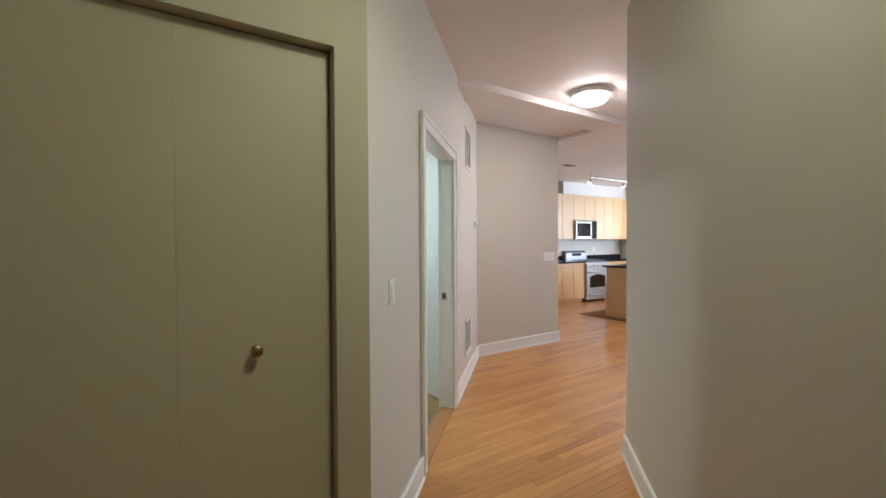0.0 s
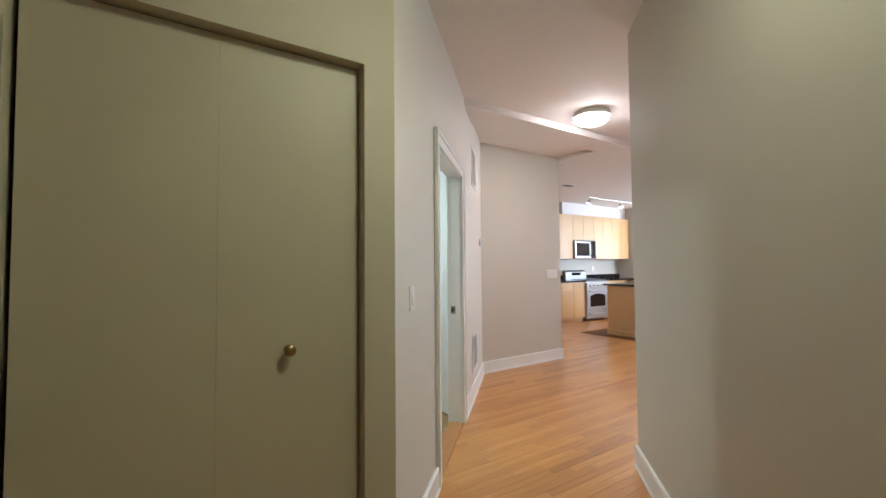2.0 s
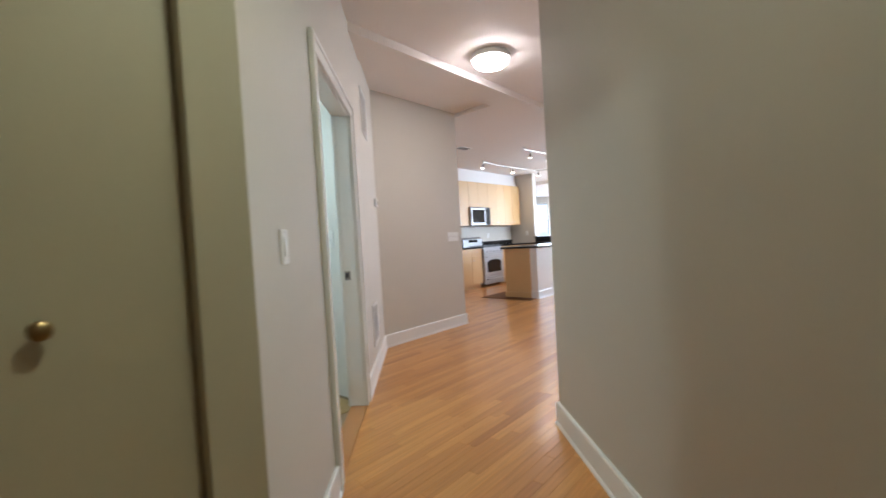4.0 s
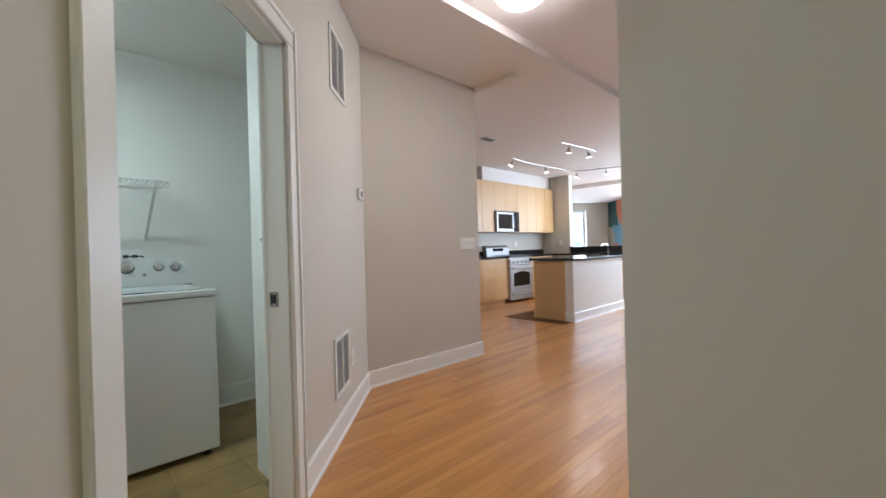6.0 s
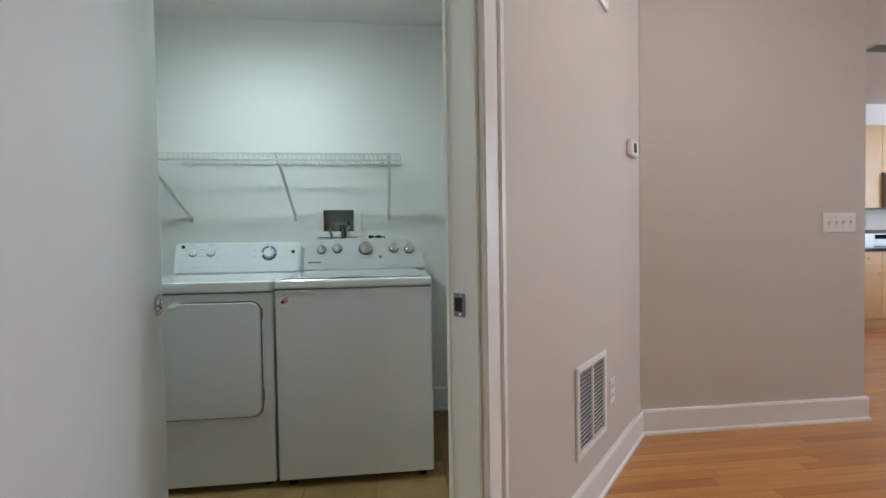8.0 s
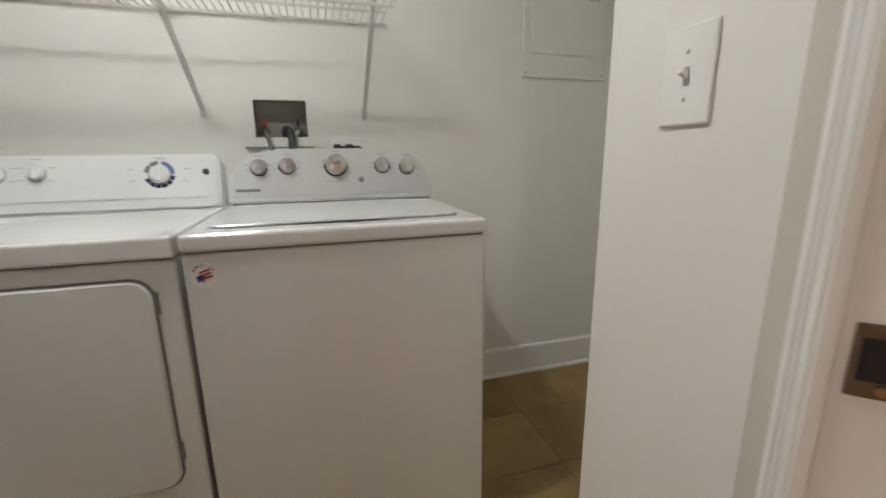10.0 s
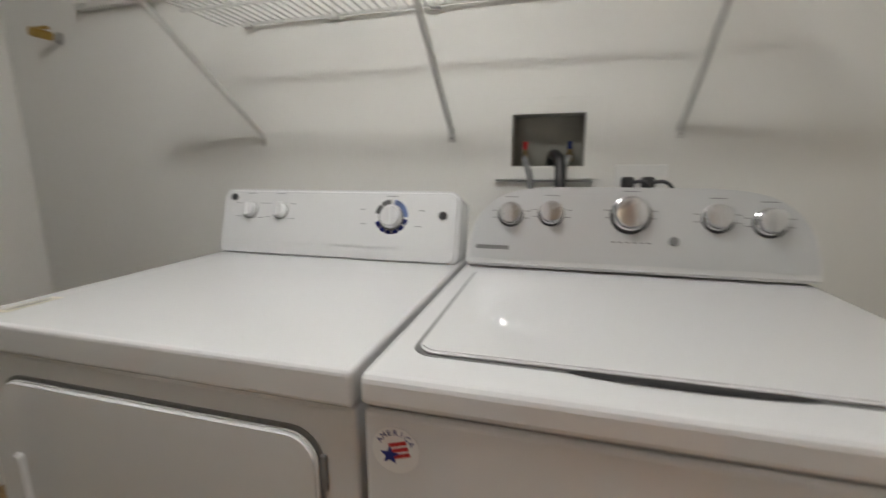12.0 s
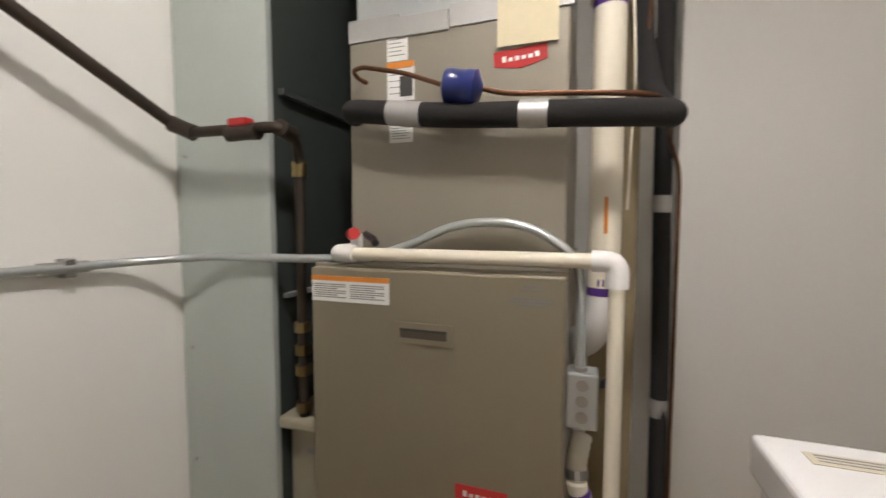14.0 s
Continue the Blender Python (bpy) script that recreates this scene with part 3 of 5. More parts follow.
inner = [(0.365 + (x - 0.365) * 0.968, 0.962 + (z - 0.945) * 0.925) for x, z in arch]
fac = part("console_face", plate(inner, -0.0025, 0.0), CONSOLE, con, "silver grey control panel")
fac.data.transform(lean)


def on_face(x, z, out=0.0):
    return lean @ Vector((x, -0.0025 - out, z))


for x, z, r in ((0.116, 1.066, 0.021), (0.205, 1.070, 0.021), (0.367, 1.072, 0.030), (0.530, 1.068, 0.022), (0.620, 1.062, 0.022)):
    p = on_face(x, z)
    dial(con, p.x, p.y, p.z, r * 1.12, tilt, KNOB, "polished silver knob")
    for dx, dz, w in ((0, r + 0.017, 0.030), (-r - 0.016, 0.006, 0.012), (r + 0.016, 0.006, 0.012), (-r - 0.014, -0.010, 0.012), (r + 0.014, -0.010, 0.012)):
        q = bar(con, x + dx, z + dz, w, -0.0026)
        q.data.transform(lean)
for i in range(6):
    q = bar(con, 0.335 + i * 0.014, 1.010, 0.007, -0.0026, 0.003)
    q.data.transform(lean)
q = bar(con, 0.078, 0.988, 0.075, -0.0026, 0.009, SEAM)
q.data.transform(lean)
p = on_face(0.452, 1.016)
part("start_button", lathe([(0.0095, 0.0), (0.0095, 0.004), (0.008, 0.0055), (0.0, 0.006)], pose(p.x, p.y, p.z, 90 - tilt), 18), SEAM, con, "grey round start button", smooth=True)
for x in (0.06, 0.655):
    for y in (WF + 0.05, -0.16):
        part("foot", lathe([(0.020, 0.0), (0.020, 0.012), (0.010, 0.016), (0.010, 0.036)], pose(x, y, 0), 14), BLACK, wash, "black levelling foot")
st = part("sticker", lathe([(0.029, 0.0), (0.029, 0.0006), (0.0, 0.0007)], pose(0.050, WF - 0.0002, 0.847, 90), 32), FILM, wash, "round clear sticker with red, white and blue print")
b = bmesh.new()
for i in range(3):
    box(0.040 + i * 0.002, 0.066, WF - 0.0014, WF - 0.0009, 0.838 + i * 0.0075, 0.8425 + i * 0.0075, into=b, m=Matrix.Translation((0.053, 0, 0.847)) @ pose(0, 0, 0, 0, -18) @ Matrix.Translation((-0.053, 0, -0.847)))
part("stripes", b, RED, st, "red stripes")
star = []
for i in range(10):
    a, r = radians(90 + 36 * i), (0.012 if i % 2 == 0 else 0.0055)
    star.append((0.043 + r * math.cos(a), 0.840 + r * math.sin(a)))
part("star", plate(star, WF - 0.0016, WF - 0.0011), NAVY, st, "dark blue star")
for i, ch in enumerate("AMERICA"):
    a = radians(150 - 20 * i)
    cu = bpy.data.curves.new("letter", "FONT")
    cu.body, cu.size, cu.align_x, cu.extrude = ch, 0.0095, "CENTER", 0.0002
    cu.materials.append(NAVY)
    lt = new("letter", cu)
    lt.parent = st
    lt.matrix_basis = Matrix.Translation((0.050 + 0.019 * math.cos(a), WF - 0.0011, 0.847 + 0.019 * math.sin(a))) @ pose(0, 0, 0, 90) @ pose(0, 0, 0, 0, 0, math.degrees(a) - 90)

BUFF = mat("buff_label", (0.52, 0.47, 0.36), 0.6)
dry = thing("dryer", "white front-loading clothes dryer beside the washer", "dryer")
DF = -0.762
part("cabinet", box(-0.683, -0.004, DF, -0.10, 0.03, 0.884, 0.006, 2), ENAMEL, dry)
part("seam", box(-0.677, -0.010, DF + 0.005, -0.11, 0.884, 0.889), SEAM, dry, "thin shadow gap under the top")
part("top", box(-0.686, -0.002, DF - 0.012, -0.10, 0.889, 0.937, 0.007, 3), ENAMEL, dry)
part("door_gap", round_rect(-0.622, -0.050, 0.330, 0.849, 0.045, DF - 0.002, DF + 0.001), SEAM, dry, "grey shadow line round the door")
dd = part("door", edged(round_rect(-0.617, -0.055, 0.335, 0.844, 0.042, DF - 0.011, DF), 0.004, 3), ENAMEL, dry, "white dryer door with rounded corners", smooth=True)
part("door_handle", edged(round_rect(-0.606, -0.584, 0.60, 0.72, 0.010, DF - 0.019, DF - 0.010), 0.003), ENAMEL, dd, "white moulded pull")
for z in (0.40, 0.765):
    part("hinge", box(-0.053, -0.0455, DF - 0.006, DF + 0.001, z, z + 0.05, 0.0015), SEAM, dry, "grey door hinge")
part("label_plate", box(-0.655, -0.630, -0.738, -0.655, 0.9372, 0.9376), BUFF, dry, "narrow beige printed label")
for x in (-0.650, -0.644, -0.638):
    part("label_print", box(x - 0.0012, x + 0.0012, -0.730, -0.663, 0.9377, 0.9379), INK, dry)
dl = Matrix.Translation((0.004, -0.235, 0.946)) @ pose(0, 0, 0, -16) @ Matrix.Translation((0, 0, -0.937))
dc = part("console", edged(round_rect(-0.694, -0.010, 0.925, 1.108, 0.028, 0.0, 0.11), 0.008, 3), ENAMEL, dry, "white console with rounded ends", smooth=True)
dc.data.transform(dl)
dfc = part("console_face", edged(round_rect(-0.668, -0.028, 0.962, 1.096, 0.022, -0.003, 0.0), 0.0015), ENAMEL, dc, "white control panel")
dfc.data.transform(dl)
for x, z, r in ((-0.597, 1.050, 0.021), (-0.502, 1.050, 0.021), (-0.183, 1.040, 0.028)):
    p = dl @ Vector((x, -0.003, z))
    m = pose(p.x, p.y, p.z, 90 - 16)
    k = part("knob", lathe([(r * 1.05, 0.0), (r * 1.05, 0.005), (r * 0.9, 0.008), (r * 0.82, 0.018), (0.0, 0.019)], m), ENAMEL, dc, "white plastic knob", smooth=True)
    part("grip", box(-0.004, 0.004, -r * 0.85, r * 0.78, 0.015, 0.022, 0.002, m=m), ENAMEL, k)
    # Grey ring set a little low: the knob's shade drawn as a part.
    part("ring", lathe([(r * 1.16, -0.001), (r * 1.16, 0.002), (r * 1.0, 0.0025)], m @ Matrix.Translation((0, -0.10 * r, 0))), SEAM, k, "grey ring for the shade under the dryer knob")
    for dx, dz, w in ((0, r + 0.018, 0.028), (-r - 0.018, 0.012, 0.014), (r + 0.018, 0.012, 0.016), (-r - 0.016, -0.014, 0.014), (r + 0.014, -0.016, 0.018)):
        s = 1.7 if r > 0.025 else 1
        q = bar(dc, x + dx * s, z + dz * (1.12 if dz > 0.02 else 1.4), w, -0.0032)
        q.data.transform(dl)
p = dl @ Vector((-0.183, -0.003, 1.040))
m = pose(p.x, p.y, p.z, 90 - 16)
for a0, a1, mt in [(200 + 26 * i, 222 + 26 * i, NAVY) for i in range(6)] + [(0, 80, SKY), (95, 130, SEAM), (135, 170, SEAM)]:
    b = bmesh.new()
    vs = [[b.verts.new((r * math.cos(radians(a)), r * math.sin(radians(a)), 0.0009)) for r in (0.032, 0.044)] for a in np.linspace(a0, a1, 6)]
    for s, e in zip(vs, vs[1:]):
        b.faces.new((s[0], s[1], e[1], e[0]))
    bmesh.ops.solidify(b, geom=b.faces[:], thickness=0.0006)
    b.transform(m)
    part("dial_mark", b, mt, dc, "printed ring segment round the dial")
for x, z in ((-0.050, 1.046), (-0.650, 1.083)):
    p = dl @ Vector((x, -0.003, z))
    part("button", lathe([(0.010, 0.0), (0.010, 0.004), (0.007, 0.0055), (0.0, 0.005)], pose(p.x, p.y, p.z, 90 - 16), 18), BLACK, dc, "dark round button", smooth=True)
for x in (-0.635, -0.05):
    for y in (DF + 0.05, -0.16):
        part("foot", lathe([(0.018, 0.0), (0.018, 0.012), (0.010, 0.014), (0.010, 0.032)], pose(x, y, 0), 14), BLACK, dry, "black levelling foot")

# ---- laundry: wire shelf ----
WIRE = mat("white_wire", (0.66, 0.65, 0.62), 0.4, vary=0.03)
shelf = thing("wire_shelf", "white coated wire shelf on slanted wall brackets", "shelf")
SX0, SX1, SZ, SD = -0.800, 0.575, 1.592, 0.305
for y, z, r in ((-0.012, SZ, 0.0046), (-SD, SZ + 0.004, 0.0052), (-SD, SZ - 0.030, 0.0052), (-0.16, SZ - 0.005, 0.0042)):
    part("rod", tube([(SX0 if y < -0.02 else -0.72, y, z), (SX1 if y < -0.02 else 0.60, y, z)], r, seg=6), WIRE, shelf)
cross = mesh_of(tube([(0, -0.010, SZ), (0, -SD + 0.004, SZ), (0, -SD - 0.001, SZ - 0.004), (0, -SD - 0.001, SZ - 0.032)], 0.0028, seg=6), WIRE)
n = int((SX1 - SX0) / 0.0258)
for i in range(n + 1):
    w = new("wire", cross)
    w.parent = shelf
    w.matrix_basis = pose(SX0 + 0.012 + i * 0.0258, 0, 0)
for x, xt in ((-0.690, -0.792), (-0.077, -0.100), (0.500, 0.515)):
    br = part("bracket", tube([(x, -0.004, 1.262), (x, -0.012, 1.272), (xt, -SD + 0.006, SZ - 0.012), (xt, -SD - 0.004, SZ - 0.004), (xt, -SD - 0.004, SZ + 0.010)], 0.0088, seg=8, bend=0.01, steps=2), WIRE, shelf, "slanted steel shelf bracket")
    part("bracket_foot", box(x - 0.010, x + 0.010, -0.005, -0.0005, 1.235, 1.275, 0.0015), WIRE, br)
    part("screw", lathe([(0.004, 0.0), (0.003, 0.002), (0.0, 0.0025)], pose(x, -0.005, 1.246, 90), 10), STEEL, br)
for x in (-0.71, -0.42, -0.12, 0.19, 0.47):
    part("wall_clip", box(x - 0.014, x + 0.014, -0.020, -0.0005, SZ - 0.010, SZ + 0.008, 0.003), WIRE, shelf)

# ---- laundry: supply box, outlet, panel, hooks ----
wb = thing("water_box", "recessed grey washer supply box with valves", "supply box")
GREYBOX = mat("supply_box_grey", (0.25, 0.25, 0.22), 0.5, vary=0.06)
b = box(0.0925, 0.2785, 0.002, 0.065, 1.1695, 1.3035)
bmesh.ops.delete(b, geom=[f for f in b.faces if f.calc_center_median().y < 0.01], context="FACES")
bmesh.ops.solidify(b, geom=b.faces[:], thickness=-0.001)
part("box", b, GREYBOX, wb, "grey plastic recess")
for a, e, z0, z1 in ((0.050, 0.092, 1.135, 1.345), (0.279, 0.322, 1.135, 1.345), (0.092, 0.279, 1.304, 1.345), (0.092, 0.279, 1.135, 1.169)):
    part("flange", box(a, e, -0.004, -0.0005, z0, z1, 0.001), LWALL, wb, "painted over cover flange")
for x, mt, lb in ((0.124, RED, "red valve handle"), (0.243, BLUE, "blue valve handle")):
    v = part("valve", lathe([(0.010, 0.0), (0.010, 0.018), (0.006, 0.020), (0.006, 0.034)], pose(x, 0.038, 1.182), 12), BRASS, wb, "brass hose valve", smooth=True)
    part("valve_handle", box(x - 0.006, x + 0.006, 0.030, 0.046, 1.214, 1.236, 0.003), mt, v, lb)
part("hose", tube([(0.124, 0.034, 1.192), (0.128, 0.0, 1.185), (0.142, -0.03, 1.150), (0.155, -0.06, 1.08), (0.16, -0.07, 0.9), (0.16, -0.085, 0.7)], 0.0085, seg=10, bend=0.03), SEAM, wb, "grey braided supply hose", smooth=True)
part("hose", tube([(0.243, 0.034, 1.192), (0.238, 0.0, 1.190), (0.228, -0.03, 1.165), (0.225, -0.06, 1.08), (0.225, -0.085, 0.7)], 0.0085, seg=10, bend=0.03), GREYPL, wb, "light grey supply hose", smooth=True)
part("drain_hose", tube([(0.198, 0.040, 1.170), (0.198, 0.035, 1.200), (0.206, 0.005, 1.200), (0.220, -0.035, 1.185), (0.222, -0.065, 1.12), (0.222, -0.085, 0.7)], 0.0145, seg=12, bend=0.03), BLACK, wb, "black corrugated drain hose", smooth=True)
part("ledge", box(0.052, 0.30, -0.012, -0.0005, 1.128, 1.133), SEAM, wb, "thin grey ledge line")
ol = thing("dryer_outlet", "white wall outlet with black plugs in it", "outlet")
part("plate", box(0.357, 0.478, -0.006, -0.0005, 1.100, 1.172, 0.002), TRIM, ol)
for x in (0.385, 0.432):
    pl = part("plug", box(x - 0.014, x + 0.016, -0.036, -0.006, 1.114, 1.142, 0.006), BLACK, ol, "black moulded plug")
    part("cord", tube([(x + 0.01, -0.034, 1.128), (x + 0.035, -0.05, 1.134), (x + 0.055, -0.06, 1.11), (x + 0.05, -0.08, 1.0), (x + 0.05, -0.09, 0.7)], 0.0045, seg=8, bend=0.02), BLACK, pl, smooth=True)
ep = thing("breaker_panel", "flat white painted breaker panel door", "panel")
part("cover", box(1.190, 1.605, -0.010, -0.0005, 1.425, 1.960, 0.003), LWALL, ep)
part("door", box(1.225, 1.570, -0.016, -0.011, 1.52, 1.90, 0.002), LWALL, ep)
part("latch", box(1.495, 1.555, -0.019, -0.0165, 1.745, 1.772, 0.001), GREYPL, ep, "grey sliding latch")
for x in (1.205, 1.590):
    for z in (1.442, 1.945):
        part("screw", lathe([(0.005, 0.0), (0.004, 0.002), (0.0, 0.0025)], pose(x, -0.0102, z, 90), 10), STEEL, ep)
rack = thing("hook_rack", "white wooden wall rack with small round pegs", "coat rack")
part("board", box(-1.385, -0.875, -0.018, -0.0005, 1.690, 1.765, 0.006), LWALL, rack)
for i in range(5):
    x = -1.335 + i * 0.102
    part("peg", lathe([(0.010, 0.0), (0.008, 0.012), (0.008, 0.022), (0.015, 0.028), (0.015, 0.036), (0.0, 0.040)], pose(x, -0.018, 1.715, 100), 14), LWALL, rack, "white turned peg", smooth=True)
YBRASS = mat("yellow_brass", (0.48, 0.31, 0.09), 0.32, 1.0, grain=50, vary=0.12)
gv = thing("gas_stub_valve", "small brass gas stub valve on the wall", "valve")
part("flange", lathe([(0.022, 0.0), (0.020, 0.004), (0.011, 0.006), (0.011, 0.03)], pose(-1.50, -0.0005, 1.615, 90), 16), STEEL, gv, smooth=True)
part("body", tube([(-1.50, -0.028, 1.615), (-1.50, -0.085, 1.615)], 0.015, seg=10), YBRASS, gv, "brass valve body", smooth=True)
part("handle", box(-1.535, -1.465, -0.062, -0.05, 1.628, 1.638, 0.002), YBRASS, gv, "flat brass handle")

# ---- laundry: furnace, ducts and pipes ----
FX = -0.872
fur = thing("furnace", "grey-brown sheet steel gas furnace with a coil box", "furnace")
part("cabinet", box(-1.60, FX - 0.021, -1.512, -0.985, 0.02, 1.070, 0.004), FURN, fur)
part("front_panel", box(FX - 0.020, FX, -1.510, -0.987, 0.03, 1.081, 0.005, 3), FURNF, fur, "grey-brown enamelled front panel")
part("top_flange", box(-1.605, FX - 0.0205, -1.514, -0.983, 1.0705, 1.088, 0.002), FURN, fur)
SLOT = mat("slot_brown", (0.07, 0.055, 0.035), 0.6)
hd = part("grip", box(FX + 0.0003, FX + 0.004, -1.313, -1.193, 0.938, 0.980, 0.001), FURNF, fur, "pressed hand grip")
# The slot is a flat plate; the shade of its depth is in the brown.
part("grip_recess", box(FX + 0.0042, FX + 0.0048, -1.300, -1.203, 0.949, 0.968), SLOT, hd, "shadowed slot")
part("grip_top_strip", box(FX + 0.0049, FX + 0.0056, -1.300, -1.203, 0.9632, 0.968), BLACK, hd, "black strip along the upper edge of the slot")
lb = part("warning_label", box(FX + 0.0003, FX + 0.0009, -1.507, -1.325, 1.010, 1.064), PAPER, fur, "white warning label with an orange band")
ORANGE = mat("orange_print", (0.72, 0.22, 0.03), 0.6, vary=0.05)
part("band", box(FX + 0.001, FX + 0.0013, -1.507, -1.325, 1.0535, 1.064), ORANGE, lb, "orange band")
for c in range(2):
    for i in range(7):
        y0 = -1.502 + c * 0.088
        part("print", box(FX + 0.001, FX + 0.0013, y0, y0 + 0.078 - 0.02 * (i % 3 == 2), 1.045 - i * 0.0045, 1.0472 - i * 0.0045), SEAM, lb)
for i, (w, z) in enumerate(((0.028, 1.062), (0.040, 1.055), (0.075, 1.040), (0.080, 1.034), (0.05, 1.028))):
    part("print", box(FX + 0.0003, FX + 0.0007, -1.046 - w / 2, -1.046 + w / 2, z - 0.0015, z + 0.0015), SEAM, fur)


def badge(parent, x, yc, zc, turn=0.0):
    """A red pointed maker's badge with plain white strokes in place of its name."""
    pts = [(-0.051, 0.016), (0.051, 0.016), (0.051, -0.012), (0.0, -0.022), (-0.051, -0.012)]
    b = prism([(y, -z) for y, z in pts], 0.0, 0.0012)
    b.transform(pose(x, yc, zc, turn) @ Matrix(((0, 0, 1, 0), (1, 0, 0, 0), (0, -1, 0, 0), (0, 0, 0, 1))))
    bd = part("badge", b, RED, parent, "red pointed badge")
    for i, h in enumerate((0.011, 0.007, 0.008, 0.007, 0.007, 0.010)):
        y = -0.031 + i * 0.0125
        part("stroke", box(0.0013, 0.0018, y - 0.004, y + 0.004, -0.006, -0.006 + h, m=pose(x, yc, zc, turn)), PAPER, bd, "white stroke on the badge")


badge(fur, FX + 0.0003, -1.135, 0.655, 0)
CXF = -0.950
part("coil_box", box(-1.60, CXF - 0.013, -1.457, -0.992, 1.088, 1.600, 0.003), FURN, fur)
part("coil_front", box(CXF - 0.012, CXF, -1.456, -0.993, 1.092, 1.575, 0.004), FURN, fur, "grey coil box access panel")
part("plenum", box(-1.58, CXF - 0.02, -1.45, -1.0, 1.601, 2.47, 0.004), GALV, fur, "galvanised supply plenum")
TAPE = mat("foil_tape", (0.46, 0.46, 0.45), 0.45, 0.6, grain=18, vary=0.12, bump=0.1)
random.seed(3)
for i in range(4):
    y0 = -1.455 + i * 0.115
    part("tape", box(CXF - 0.004, CXF + 0.0035 + 0.0006 * (i % 2), y0, y0 + 0.119, 1.566 + random.uniform(-0.003, 0.003), 1.612 + random.uniform(-0.004, 0.004), 0.001, 1, m=pose(0, 0, random.uniform(-0.001, 0.001), random.uniform(-0.3, 0.3))), TAPE, fur, "crinkled foil tape along the joint")
badge(fur, CXF + 0.0003, -1.083, 1.492, 4)
YELLOW = mat("aged_paper", (0.66, 0.58, 0.40), 0.8, vary=0.12)
part("service_tag", box(CXF + 0.0003, CXF + 0.0012, -1.127, -1.012, 1.512, 1.66, m=Matrix.Translation((0.006, 0, 0))), YELLOW, fur, "yellowed paper service tag")
for y0, y1, z0, z1 in ((-1.365, -1.317, 1.515, 1.572), (-1.365, -1.302, 1.432, 1.512), (-1.360, -1.306, 1.345, 1.388)):
    l = part("label", box(CXF + 0.0003, CXF + 0.0009, y0, y1, z0, z1), PAPER, fur, "white printed data label")
    for i in range(5):
        zz = z1 - 0.012 - i * (z1 - z0 - 0.016) / 5
        part("print", box(CXF + 0.001, CXF + 0.0013, y0 + 0.005, y1 - 0.006 - 0.008 * (i % 2), zz - 0.0016, zz), SEAM, l)
    if z1 - z0 > 0.07:
        part("band", box(CXF + 0.0014, CXF + 0.0017, y0, y1, z1 - 0.012, z1), ORANGE, l, "orange band")
        part("picture", box(CXF + 0.0014, CXF + 0.0017, y0 + 0.03, y1 - 0.004, z0 + 0.008, z0 + 0.05), DARK, l, "dark pictogram")
    elif z1 > 1.55:
        part("band", box(CXF + 0.0014, CXF + 0.0017, y0 + 0.004, y1 - 0.004, z1 - 0.008, z1 - 0.003), SKY, l, "blue heading bar")

duct = thing("return_duct", "galvanised return air duct with a black lined side", "duct")
part("front", box(-0.938, -0.920, -1.945, -1.655, 0.0, 2.47, 0.002), DUCTP, duct, "dull galvanised sheet steel")
part("side", box(-1.60, -0.9385, -1.668, -1.656, 0.0, 2.47), BLACKDUCT, duct, "black duct side")
part("flange", box(-1.55, -0.955, -1.6555, -1.637, 1.475, 1.492, 0.002), BLACKDUCT, duct, "black standing seam")
part("flange", box(-1.50, -0.955, -1.6555, -1.640, 0.99, 1.002, 0.002), GALV, duct, "bright seam")
part("back", box(-1.60, -0.94, -1.945, -1.669, 0.0, 2.47), GALV, duct)
for z in (0.55, 0.85, 1.34):
    part("screw", lathe([(0.006, 0.0), (0.005, 0.004), (0.0, 0.005)], pose(-0.9195, -1.915, z, 0, 90), 10), STEEL, duct)
BEIGE = mat("beige_box", (0.34, 0.31, 0.23), 0.5, vary=0.05)
pump = thing("filter_cabinet", "beige metal filter cabinet beside the furnace", "cabinet")
part("body", box(-1.30, -0.965, -1.650, -1.520, 0.0, 0.675, 0.006), BEIGE, pump)
part("lid", box(-1.305, -0.925, -1.653, -1.517, 0.6755, 0.705, 0.008), BEIGE, pump)
part("print", box(-0.9648, -0.9643, -1.60, -1.545, 0.60, 0.615), INK, pump)

gas = thing("gas_pipe", "dark iron gas pipe with a red shutoff valve", "pipe")
part("pipe", tube([(-0.35, -1.885, 1.645), (-0.850, -1.850, 1.392)], 0.0135, seg=12), IRON, gas, "black iron pipe rising to the ceiling", smooth=True)
part("pipe", tube([(-0.35, -1.885, 1.645), (-0.22, -1.89, 1.71), (-0.22, -1.89, 2.47)], 0.0135, seg=12), IRON, gas, smooth=True)
part("pipe", tube([(-0.850, -1.825, 1.378), (-0.850, -1.565, 1.374), (-0.915, -1.575, 1.365), (-0.950, -1.595, 1.31), (-0.950, -1.595, 0.70)], 0.0118, seg=12, bend=0.035), IRON, gas, smooth=True)
for a, e, r in (((-0.838, -1.852, 1.398), (-0.850, -1.80, 1.376), 0.019), ((-0.855, -1.568, 1.373), (-0.900, -1.574, 1.367), 0.019), ((-0.950, -1.595, 1.315), (-0.950, -1.595, 1.280), 0.018), ((-0.850, -1.70, 1.367), (-0.850, -1.62, 1.367), 0.017)):
    part("fitting", tube([a, [(p + q) / 2 for p, q in zip(a, e)], e], [r, r * 0.92, r], seg=12), BRASS if r == 0.018 else IRON, gas, "worn pipe fitting", smooth=True)
part("valve_handle", box(-0.862, -0.836, -1.690, -1.640, 1.380, 1.398, 0.004), RED, gas, "red lever handle")
